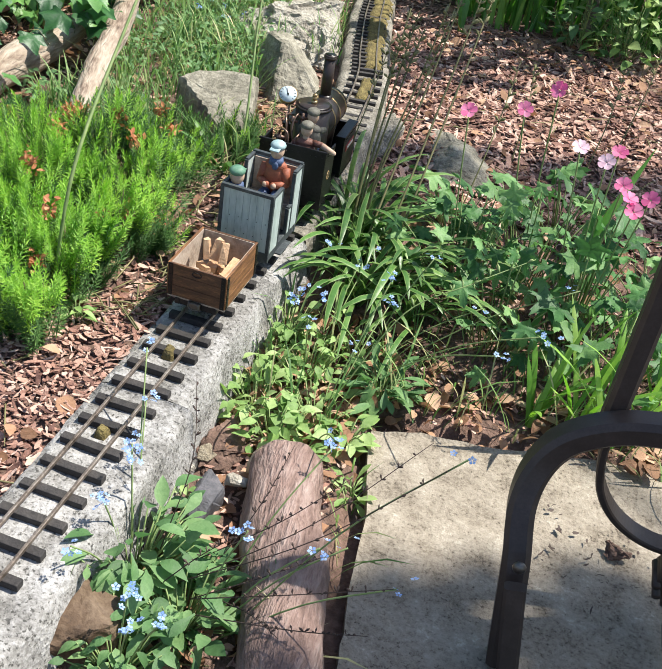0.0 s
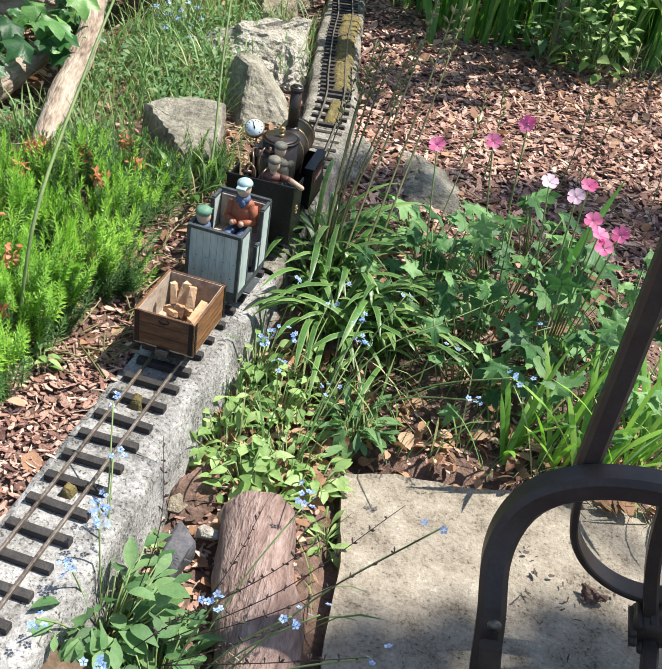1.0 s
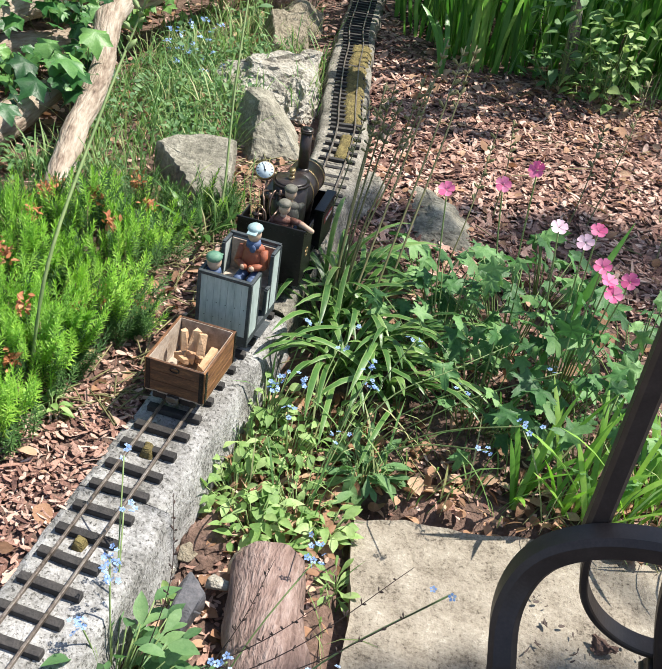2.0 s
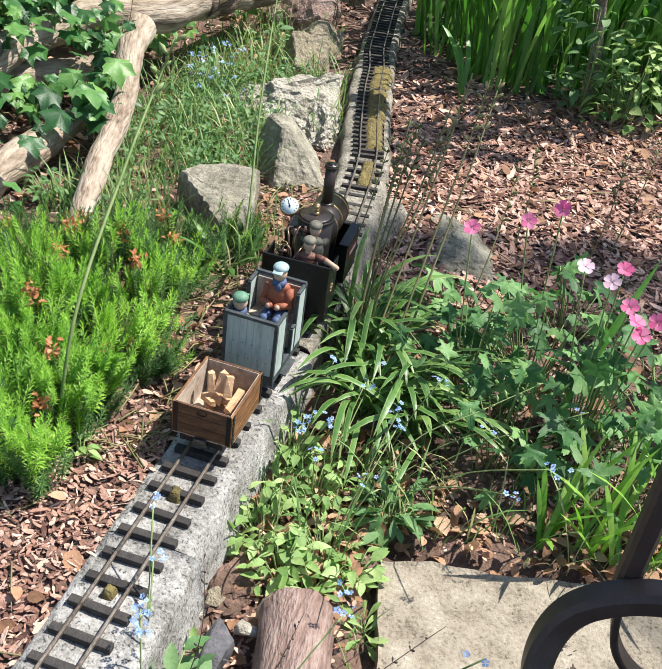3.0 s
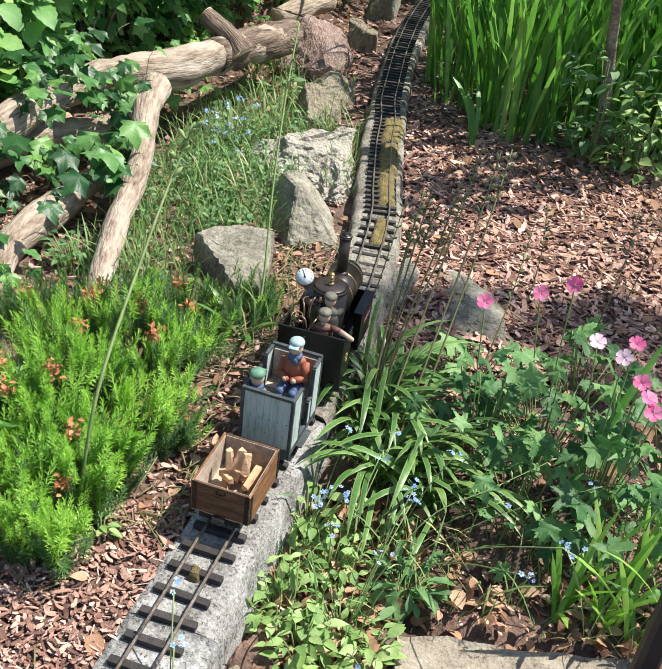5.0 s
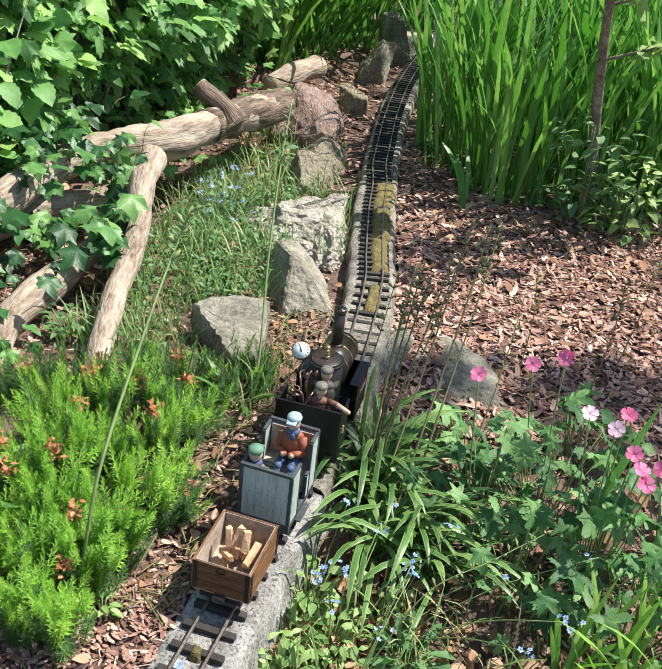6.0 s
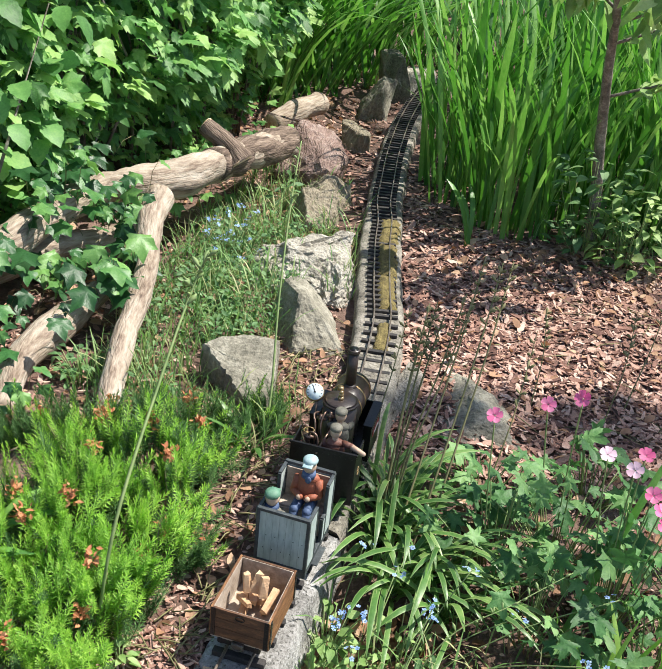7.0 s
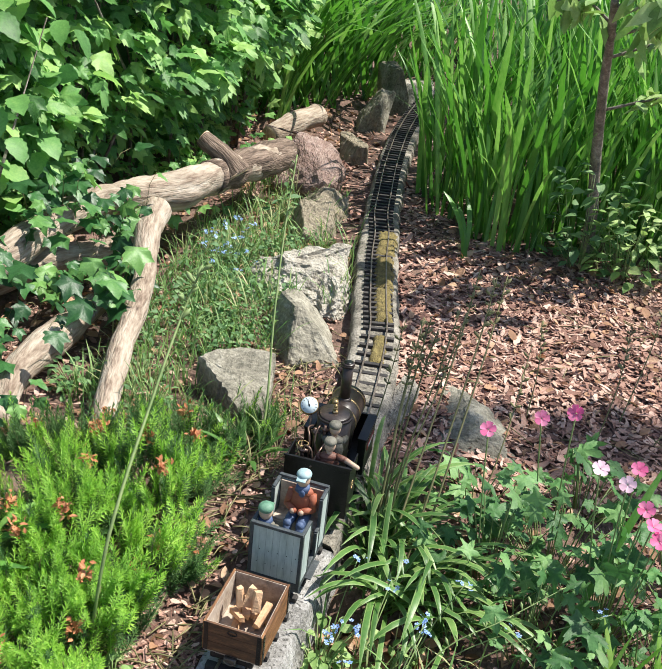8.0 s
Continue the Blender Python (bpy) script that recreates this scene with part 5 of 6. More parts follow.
weed((0.13, 1.04), 0.06, 40, 0.06, 4, FMN, OVATE, (0.02, 0.042), flowers=[(0.185, 1.277, 0.13, 5), (0.126, 1.015, 0.13, 4), (0.171, 1.20, 0.14, 4)])
weed((0.262, 1.025), 0.038, 40, 0.05, 5, "bushy green rosette of long weed leaves", SPOON, (0.045, 0.075), FMNLEAF)
weed((0.12, 0.875), 0.05, 34, 0.05, 6, ROS, OVATE, (0.022, 0.05))
weed((0.175, 0.93), 0.05, 30, 0.05, 7, FMN, OVATE, (0.02, 0.045), flowers=[(0.24, 1.059, 0.211, 8), (0.213, 0.986, 0.13, 5), (0.242, 1.117, 0.13, 7), (0.231, 0.754, 0.13, 4)])
weed((0.225, 0.905), 0.035, 18, 0.03, 8, ROS, OVATE, (0.03, 0.05))
weed((0.165, 0.85), 0.03, 14, 0.03, 9, ROS, SPOON, (0.04, 0.06))
weed((0.26, 0.82), 0.02, 12, 0.03, 10, "small spiky green weed at the slab edge", SPOON, (0.04, 0.06))
weed((0.20, 1.12), 0.05, 24, 0.06, 11, FMN, OVATE, (0.02, 0.04), flowers=[(0.389, 1.166, 0.13, 4), (0.295, 1.175, 0.2, 5), (0.481, 1.017, 0.2, 6), (0.426, 0.941, 0.2, 4), (0.533, 1.175, 0.2, 3)])
weed((0.025, 0.555), 0.085, 150, 0.09, 12, "leafy green forget-me-not clump beside the brown stone", OVATE + SPOON, (0.030, 0.052), FMNLEAF, flowers=[(-0.007, 0.541, 0.14, 10), (-0.012, 0.642, 0.14, 9), (-0.021, 0.711, 0.16, 5), (0.006, 0.597, 0.16, 10), (-0.011, 0.463, 0.14, 5), (-0.041, 0.761, 0.2, 4)])
weed((0.110, 0.50), 0.065, 100, 0.07, 13, "leafy green forget-me-not clump with seed stems", OVATE + SPOON, (0.028, 0.050), FMNLEAF, flowers=[(0.178, 0.498, 0.2, 8), (0.258, 0.501, 0.2, 4), (0.287, 0.512, 0.2, 3), (0.236, 0.662, 0.2, 5), (0.386, 0.527, 0.353, 2), (0.348, 0.479, 0.195, 3)])
weed((0.06, 0.42), 0.06, 60, 0.06, 14, FMN, OVATE, (0.024, 0.040), FMNLEAF, flowers=[(0.072, 0.426, 0.14, 9), (0.091, 0.378, 0.14, 8), (0.119, 0.396, 0.14, 5)])
weed((0.05, 0.69), 0.012, 7, 0.05, 15, "tiny light green seedling in the soil", OVATE, (0.022, 0.034))
weed((-0.215, 0.915), 0.018, 12, 0.03, 16, "small grey-green seedling beside the kerb", OVATE, (0.02, 0.035))
weed((-0.40, 2.10), 0.06, 40, 0.05, 17, "light green leafy weeds among the rocks", OVATE, (0.025, 0.05), FMNLEAF)
weed((-0.50, 2.25), 0.09, 60, 0.07, 18, "fine green leafy weeds behind the rocks", SPOON, (0.02, 0.042), FMNLEAF)
weed((-0.50, 2.46), 0.10, 60, 0.12, 19, "forget-me-not patch with hazy blue flowers", OVATE, (0.02, 0.04), FMNLEAF, flowers=[(-0.50 + 0.085 * math.cos(k * 2.4) * (k / 22) ** 0.5, 2.44 + 0.12 * math.sin(k * 2.4) * (k / 22) ** 0.5, 0.15 + 0.05 * math.sin(k * 1.7), 6) for k in range(22)])
weed((-0.44, 2.85), 0.04, 16, 0.12, 20, "broad green leaves standing against the log", SPOON, (0.05, 0.09), FMNLEAF)
weed((-0.26, 2.72), 0.03, 14, 0.02, 21, "yellow-green weed at the foot of a stone", OVATE, (0.018, 0.03))
weed((-0.63, 1.70), 0.06, 40, 0.06, 24, "low green weeds and ivy shoots by the stick", OVATE, (0.02, 0.04), FMNLEAF)
weed((-0.50, 1.78), 0.06, 36, 0.05, 25, "fine green weeds between stick and stone", SPOON, (0.02, 0.04), FMNLEAF)
weed((-0.44, 1.66), 0.05, 30, 0.05, 26, "fine green weeds between stick and stone", SPOON, (0.02, 0.04), FMNLEAF)
weed((0.55, 2.92), 0.13, 120, 0.34, 22, "leafy shrub shoots round the sapling", OVATE, (0.035, 0.07), FMNLEAF)
weed((0.68, 2.90), 0.12, 110, 0.26, 23, "leafy shrub shoots round the sapling", OVATE, (0.035, 0.07), WEED)


def scatter_grass():
    rnd = random.Random(77)
    shapes = [blade_shape(rnd.uniform(0.05, 0.14), rnd.uniform(0.0015, 0.003), rnd.uniform(0.05, 0.6), rnd.uniform(0.3, 1.4), 4, 0.1) for _ in range(14)]
    h = Heap()
    for x0, x1, y0, y1, n in ((-0.66, -0.24, 1.95, 2.75, 1700), (-0.62, -0.36, 1.6, 1.95, 420), (-0.30, -0.10, 1.5, 1.75, 120), (-0.18, -0.11, 2.3, 2.8, 220), (0.05, 0.30, 0.88, 1.2, 120), (-0.5, -0.25, 2.75, 3.2, 220), (-0.62, -0.38, 2.55, 3.25, 420), (0.5, 1.0, 2.85, 3.1, 160), (0.28, 0.8, 1.0, 1.3, 260), (0.25, 0.30, 0.45, 0.9, 60), (0.7, 1.0, 0.98, 1.3, 140)):
        for _ in range(n):
            x, y = rnd.uniform(x0, x1), rnd.uniform(y0, y1)
            if not clear_of_track(x, y, 0.075) or (x > 0.27 and y < 0.985):
                continue
            h.add(rnd.choice(shapes), turned((x, y, ground_z(x, y) - 0.003), rnd.uniform(0, 6.3), 0, 0, rnd.uniform(0.7, 1.3)))
    tagged(link_mesh("grass", h.mesh("grass"), GRASS), "thin pale grass and straw between the plants", "grass", kind="stuff")
    h = Heap()
    for _ in range(1900):
        x, y = rnd.uniform(-0.64, -0.26), rnd.uniform(1.9, 2.7)
        h.add(rnd.choice(OVATE), turned((x, y, ground_z(x, y) + rnd.uniform(0.01, 0.08)), rnd.uniform(0, 6.3), rnd.gauss(0, 0.4), rnd.gauss(0, 0.4), rnd.uniform(0.009, 0.022)))
    tagged(link_mesh("ground_weeds", h.mesh("ground_weeds"), FMNLEAF), "fine pale green ground-cover weeds", "weeds", kind="stuff")


scatter_grass()


# ---- tall stalks and seed stems ----
def stalk(name, label, pts, r, material, buds, bud_size, seed, start=0.7):
    rnd = random.Random(seed)
    ob = thing(name, label, "stalk", pts[0])
    path = [p - Vector(pts[0]) for p in spline(pts, 7)]
    tube_part("stem", path, np.linspace(r, r * 0.5, len(path)), material, ob, "", 6)
    if buds:
        h = Heap()
        for k in range(buds):
            t = start + (1 - start) * k / buds
            p = path[min(len(path) - 1, int(t * (len(path) - 1)))]
            a, s = rnd.uniform(0, 6.3), bud_size * rnd.uniform(0.7, 1.2)
            q = p + Vector((math.cos(a), math.sin(a), 0.9)) * s * 1.4
            h.put(*tube_shape([p, p.lerp(q, 0.5), q, q + (q - p).normalized() * s], [s * 0.15, s * 0.3, s * 0.55, s * 0.08], 6))
        tagged(link_mesh("seed_spray", h.mesh("seed_spray"), material, ob), "small seed capsules", kind="stuff")


stalk("flower_stalk", "tall pale green stalk with buds rising from the heather", [(-0.262, 0.93, 0.10), (-0.246, 0.985, 0.316), (-0.236, 1.15, 0.48), (-0.226, 1.26, 0.58), (-0.205, 1.27, 0.64)], 0.0032, STALK, 11, 0.008, 1, 0.7)
stalk("flower_stalk", "tall thin green stalk beside the flat stone", [(-0.168, 1.60, 0.07), (-0.172, 1.66, 0.15), (-0.195, 1.77, 0.31), (-0.214, 1.90, 0.476), (-0.222, 2.0, 0.60)], 0.0032, STALK, 6, 0.006, 2, 0.8)
RNDS = random.Random(5)
for k in range(6):
    dx, dy = RNDS.gauss(0, 0.022), RNDS.gauss(0, 0.03)
    stalk("dry_stalk", "tall dry brown-green seed stalk from the strap leaves", [(0.125 + dx * 0.3, 1.42 + dy * 0.3, 0.05), (0.135 + dx * 0.5, 1.47 + dy * 0.5, 0.20), (0.155 + dx, 1.55 + dy, 0.34), (0.172 + dx * 1.3, 1.62 + dy * 1.2, 0.44 + RNDS.uniform(-0.03, 0.04))],
          0.0024, DRYSTALK, 16, 0.0055, 20 + k, 0.72)
for k, (x, y) in enumerate(((0, 0), (0.02, 0.015), (-0.035, 0.02))):
    stalk("dry_stalk", "tall dry brown-green seed stalk from the strap leaves", [(0.185 + x, 1.33 + y, 0.05), (0.21 + x, 1.42 + y, 0.2), (0.246 + x, 1.58 + y, 0.41), (0.262 + x, 1.70 + y, 0.52)], 0.0025, DRYSTALK, 16, 0.006, 40 + k, 0.75)
for k, (a, b) in enumerate((((0.30, 1.5, 0.05), (0.36, 1.75, 0.36)), ((0.62, 2.0, 0.05), (0.70, 2.25, 0.36)), ((0.55, 1.85, 0.05), (0.60, 2.05, 0.30)), ((0.40, 1.95, 0.05), (0.40, 2.12, 0.24)), ((0.78, 1.9, 0.05), (0.80, 2.2, 0.3)), ((0.05, 1.55, 0.08), (0.09, 1.8, 0.34)))):
    m = Vector(a).lerp(Vector(b), 0.5) + Vector((0.008, -0.02, 0.02))
    stalk("dry_stalk", "thin dry brown seed stalk standing in the mulch", [a, tuple(m), b], 0.0017, DRYSTALK, 12, 0.006, 60 + k, 0.6)
for k, (a, c, b) in enumerate((((0.10, 0.52, 0.06), (0.25, 0.51, 0.20), (0.386, 0.527, 0.353)), ((0.12, 0.50, 0.06), (0.24, 0.48, 0.14), (0.348, 0.479, 0.195)), ((0.08, 0.51, 0.06), (0.13, 0.49, 0.15), (0.18, 0.486, 0.213)),
                               ((0.11, 0.53, 0.06), (0.24, 0.55, 0.18), (0.35, 0.60, 0.30)), ((0.12, 0.5, 0.06), (0.2, 0.5, 0.13), (0.265, 0.52, 0.17)), ((0.10, 0.55, 0.06), (0.20, 0.58, 0.14), (0.27, 0.62, 0.20)),
                               ((0.06, 0.56, 0.06), (0.08, 0.60, 0.18), (0.06, 0.66, 0.26)), ((0.13, 0.48, 0.06), (0.25, 0.45, 0.12), (0.33, 0.43, 0.17)), ((0.14, 0.52, 0.05), (0.20, 0.47, 0.10), (0.24, 0.42, 0.14)), ((0.13, 0.55, 0.06), (0.17, 0.60, 0.14), (0.19, 0.66, 0.19)))):
    stalk("seed_stem", "thin dark forget-me-not seed stem arching over the slab", [a, c, b], 0.0008, SEEDSTEM, 18, 0.0026, 80 + k, 0.35)
stalk("seed_stem", "thin pale stem with buds leaning across the strap leaves", [(0.20, 0.99, 0.03), (0.27, 1.05, 0.16), (0.36, 1.10, 0.21), (0.45, 1.17, 0.24)], 0.0013, STALK, 14, 0.0045, 96, 0.4)


# ---- sapling ----
def build_sapling():
    rnd = random.Random(12)
    base = Vector((0.575, 3.02, ground_z(0.575, 3.02) - 0.01))
    tree = thing("sapling", "slim young tree with dark bark and pale leaves", "tree", base)
    path = [p - base for p in spline([tuple(base), (0.548, 2.99, 0.25), (0.522, 2.956, 0.41), (0.485, 2.84, 0.65), (0.462, 2.73, 0.82), (0.445, 2.66, 0.93)], 7)]
    tube_part("trunk", path, np.linspace(0.021, 0.010, len(path)), DARKBARK, tree, "", 14, 0.14, 30)
    rows = []
    for t, a, ln in ((0.55, -0.1, 0.36), (0.74, 0.15, 0.34), (0.82, -0.3, 0.30), (0.90, 0.5, 0.30), (0.88, 2.9, 0.16), (0.96, -0.9, 0.20)):
        p = path[int(t * (len(path) - 1))]
        d = Vector((math.cos(a), math.sin(a), 0.22))
        twig = spline([tuple(p), tuple(p + d * ln * 0.5 + Vector((0, 0, 0.03))), tuple(p + d * ln)], 5)
        tube_part("branch", twig, np.linspace(0.005, 0.002, len(twig)), DARKBARK, tree, "", 7)
        for q in twig[3:]:
            for _ in range(4):
                s = rnd.uniform(0.05, 0.085)
                rows.append(Matrix.Translation(q + Vector((rnd.gauss(0, 0.02), rnd.gauss(0, 0.02), rnd.gauss(0, 0.02)))) @ Euler((rnd.gauss(0, 0.7), rnd.gauss(0.5, 0.6), rnd.uniform(0, 6.3))).to_matrix().to_4x4() @ Matrix.Diagonal((s, s, s, 1)))
    leaf_objects("leaf", OVATE, WEED, tree, rows)


build_sapling()


# ---- unseen tree, added to throw the dappled shade ----
def build_shade_tree():
    rnd = random.Random(91)
    base = Vector((5.7, 1.25, ground_z(5.7, 1.25) - 0.05))
    tree = thing("unseen_shade_tree", "unseen leafy tree added to shade the patio and beds", "tree", base)
    tube_part("trunk", [q - base for q in spline([tuple(base), (5.68, 1.25, 2.4), (5.6, 1.27, 4.8), (5.5, 1.3, 6.8)], 6)], np.linspace(0.2, 0.09, 19), DARKBARK, tree, "", 12, 0.1, 6)
    h = Heap()
    # Leaf clumps placed by where their shadows fall, then pushed sunward.
    clumps = [(2.20, 1.17, 2.8, 0.50, 0.38, 600), (2.45, 0.65, 2.85, 0.5, 0.36, 380), (1.43, 2.31, 2.8, 0.13, 0.25, 30), (1.66, 2.56, 2.85, 0.14, 0.14, 30), (1.36, 4.98, 2.8, 0.4, 0.4, 120),
              (2.18, 2.62, 2.8, 0.36, 0.20, 170), (3.0, 0.45, 3.2, 0.55, 0.45, 420), (3.7, 0.3, 3.5, 0.8, 0.7, 700)]
    for x, y, z, rx, ry, n in clumps:
        c = Vector((x, y, z)) + sun_dir * 4.0 - base
        for _ in range(n):
            a, q = rnd.uniform(0, 6.3), math.sqrt(rnd.random())
            h.add(rnd.choice(HAZEL), turned(c + Vector((rx * q * math.cos(a), ry * q * math.sin(a), rnd.gauss(0, 0.09))), rnd.uniform(0, 6.3), rnd.gauss(0, 0.35), rnd.gauss(0, 0.35), rnd.uniform(0.07, 0.12)))
        limb = spline([(-0.1, 0.03, 5.6), tuple(c.lerp(Vector((-0.1, 0.03, 5.6)), 0.5) + Vector((0, 0, 0.15))), tuple(c)], 6)
        tube_part("branch", limb, np.linspace(0.035, 0.008, len(limb)), DARKBARK, tree, "", 8)
    tagged(link_mesh("crown", h.mesh("crown"), IVY, tree), "crown of many green leaves", kind="stuff")


build_shade_tree()


# ---- the model train ----
RAIL_TOP = 0.121


def rail_pose(y):
    c, d = on_track(y)
    return Matrix.Translation((c.x, c.y, RAIL_TOP)) @ Euler((0, 0, math.atan2(-d.x, d.y))).to_matrix().to_4x4()


def wheel_mesh(r):
    bm = bmesh.new()
    rod(bm, (-0.004, 0, 0), (0.004, 0, 0), r, r, 24)
    rod(bm, (-0.0055, 0, 0), (-0.004, 0, 0), r * 1.12, r * 1.12, 24)
    rod(bm, (0.004, 0, 0), (0.007, 0, 0), r * 0.3, r * 0.25, 12)
    me = bpy.data.meshes.new("wheel")
    bm.to_mesh(me)
    bm.free()
    me.materials.append(WHEELM)
    return me


def add_wheels(parent, ys, r):
    me = wheel_mesh(r)
    for y in ys:
        for s in (-1, 1):
            w = new("wheel", me)
            w.parent = parent
            w.matrix_basis = Matrix.Translation((s * GAUGE / 2, y, r)) @ Matrix.Diagonal((s, 1, 1, 1))
        bm = bmesh.new()
        rod(bm, (-GAUGE / 2, y, r), (GAUGE / 2, y, r), 0.0025, 0.0025, 8)
        part("axle", bm, WHEELM, parent)


def boxes(name, rows, material, parent, label="", bevel=0.001):
    bm = bmesh.new()
    for size, at in rows:
        box(bm, size, at, None, bevel)
    return part(name, bm, material, parent, label, flat=True)


def rivets(rows, material, parent, r=0.0011, name="rivet_row"):
    bm = bmesh.new()
    for p in rows:
        bmesh.ops.create_icosphere(bm, subdivisions=1, radius=r, matrix=Matrix.Translation(p))
    return part(name, bm, material, parent)


def doll(label, m, coat, trousers, cap, pose_kind):
    """A small painted toy figure as one plain mesh."""
    bm = bmesh.new()
    done = set()

    def paint(k):
        for f in bm.faces:
            if f not in done:
                f.material_index = k
                done.add(f)

    def limb(a, b, r, r2):
        rod(bm, a, b, r, r2, 10)
        ball(bm, b, r2, (1, 1, 1), 10)

    ball(bm, (0, 0, 0.026), 0.0165, (1.02, 0.72, 1.45), 18)
    ball(bm, (0, 0, 0.043), 0.0115, (1.35, 0.8, 0.7), 14)
    for s in (-1, 1):
        if pose_kind == "reach" and s == -1:
            limb((-0.013, 0, 0.044), (-0.026, 0.010, 0.047), 0.0055, 0.0048)
        elif pose_kind == "forward":
            limb((s * 0.013, 0, 0.042), (s * 0.018, -0.02, 0.036), 0.0055, 0.0048)
        else:
            limb((s * 0.014, 0, 0.042), (s * 0.018, -0.006, 0.022), 0.0060, 0.0052)
            limb((s * 0.018, -0.006, 0.022), (s * 0.005, -0.018, 0.022), 0.0052, 0.0045)
    paint(0)
    for s in (-1, 1):
        limb((s * 0.008, 0, 0.006), (s * 0.009, -0.026, 0.006), 0.0078, 0.0065)
        limb((s * 0.009, -0.026, 0.006), (s * 0.009, -0.028, -0.022), 0.0062, 0.0050)
        box(bm, (0.009, 0.016, 0.006), (s * 0.009, -0.032, -0.024), None, 0.002)
    if pose_kind == "plain":
        rod(bm, (0, -0.001, 0.0465), (0, -0.001, 0.0545), 0.0105, 0.0085, 12)
        ball(bm, (0.002, -0.010, 0.046), 0.0045, (1, 0.6, 1.3), 10)
    paint(1)
    if pose_kind == "reach":
        limb((-0.026, 0.010, 0.047), (-0.046, 0.018, 0.041), 0.0046, 0.0038)
    ball(bm, (0, -0.001, 0.063), 0.0098, (0.92, 1.0, 1.12), 16)
    rod(bm, (0, 0, 0.047), (0, 0, 0.056), 0.005, 0.005, 10)
    for s in (-1, 1):
        ball(bm, (s * 0.006, -0.019, 0.022), 0.0042, (1, 1, 1), 8)
    paint(2)
    ball(bm, (0, 0, 0.071), 0.0104, (1.0, 1.05, 0.62), 16)
    box(bm, (0.013, 0.009, 0.0016), (0, -0.011, 0.0695), Euler((0.25, 0, 0)).to_matrix(), 0.0006)
    paint(3)
    me = bpy.data.meshes.new("doll")
    bm.to_mesh(me)
    bm.free()
    ob = link_mesh("doll", me, [coat, trousers, TOYSKIN, cap])
    ob.matrix_world = m
    return tagged(ob, label, "doll", "dolls on the train")


def build_loco(y):
    m = rail_pose(y)
    loco = thing("toy_steam_locomotive", "black narrow-gauge toy steam locomotive with tall brown chimney", "toy locomotive")
    loco.matrix_world = m
    add_wheels(loco, (-0.07, 0.0, 0.07), 0.019)
    boxes("footplate", [((0.108, 0.27, 0.006), (0, 0, 0.036)), ((0.03, 0.26, 0.020), (0, 0, 0.026))], LOCO, loco)
    t, top = 0.003, 0.134
    boxes("rear_wall", [((0.124, t, 0.112), (0, -0.138, 0.080))], LOCO, loco, "black rear cab wall")
    boxes("rear_rail", [((0.128, 0.004, 0.004), (0, -0.139, top + 0.004))], LOCO, loco, "black beading")
    for s in (-1, 1):
        boxes("cab_side", [((t, 0.062, 0.108), (s * 0.0605, -0.106, 0.078))], LOCO, loco, "black cab side")
        boxes("side_tank", [((0.016, 0.090, 0.082), (s * 0.054, 0.040, 0.072)), ((0.019, 0.094, 0.004), (s * 0.054, 0.040, 0.114))], LOCO, loco, "black side tank")
        boxes("step", [((0.014, 0.03, 0.003), (s * 0.060, -0.05, 0.012)), ((0.003, 0.026, 0.026), (s * 0.054, -0.05, 0.024))], LOCO, loco, "black foot step")
        rivets([(s * 0.0625, -0.002 + 0.0075 * k, z) for k in range(12) for z in (0.036, 0.108)] + [(s * 0.0625, -0.134 + 0.0075 * k, z) for k in range(8) for z in (0.030, 0.128)], LOCO, loco)
    rivets([(-0.055 + 0.011 * k, -0.1398, 0.128) for k in range(11)], LOCO, loco)
    boxes("coal_shelf", [((0.116, 0.022, 0.004), (0, -0.125, 0.122))], LOCO, loco)
    boxes("name_plate", [((0.0016, 0.056, 0.013), (0.0625, 0.040, 0.086))], REDPLATE, loco, "small red plate", 0.0004)
    boxes("plate_lettering", [((0.0008, 0.040, 0.0045), (0.0636, 0.040, 0.086))], CREAM, loco, "pale bar of unreadable lettering", 0.0)
    bm = bmesh.new()
    for k in range(18):
        w = math.tau * k / 18
        bmesh.ops.create_icosphere(bm, subdivisions=1, radius=0.0013, matrix=Matrix.Translation((0.0622, -0.106 + 0.0075 * math.cos(w), 0.082 + 0.0075 * math.sin(w))))
    box(bm, (0.001, 0.002, 0.008), (0.0622, -0.106, 0.082))
    part("number_plate", bm, BRASS, loco, "round number plate shown as a bar")
    boxes("buffer_beam", [((0.104, 0.011, 0.032), (0, 0.136, 0.034)), ((0.016, 0.012, 0.01), (0, 0.145, 0.030))], REDBEAM, loco, "red-brown buffer beam", 0.0015)
    boxes("front_plate", [((0.104, 0.003, 0.06), (0, 0.118, 0.064))], LOCO, loco)
    bm = bmesh.new()
    rod(bm, (0, -0.02, 0.132), (0, 0.098, 0.132), 0.0345, 0.0345, 40)
    rod(bm, (0, 0.098, 0.132), (0, 0.102, 0.132), 0.0345, 0.031, 40)
    rod(bm, (0, 0.066, 0.04), (0, 0.066, 0.11), 0.02, 0.026, 20)
    part("boiler", bm, BOILER, loco, "dark brown round boiler")
    for yy in (0.014, 0.048, 0.088):
        bm = bmesh.new()
        rod(bm, (0, yy - 0.0022, 0.132), (0, yy + 0.0022, 0.132), 0.0353, 0.0353, 40)
        part("boiler_band", bm, BRASS, loco, "brass boiler band")
    bm = bmesh.new()
    rod(bm, (0, -0.030, 0.04), (0, -0.030, 0.172), 0.0325, 0.0325, 44)
    part("firebox_drum", bm, BOILER, loco, "upright brown drum with a riveted rim")
    bm = bmesh.new()
    rod(bm, (0, -0.030, 0.172), (0, -0.030, 0.1755), 0.0342, 0.0342, 44)
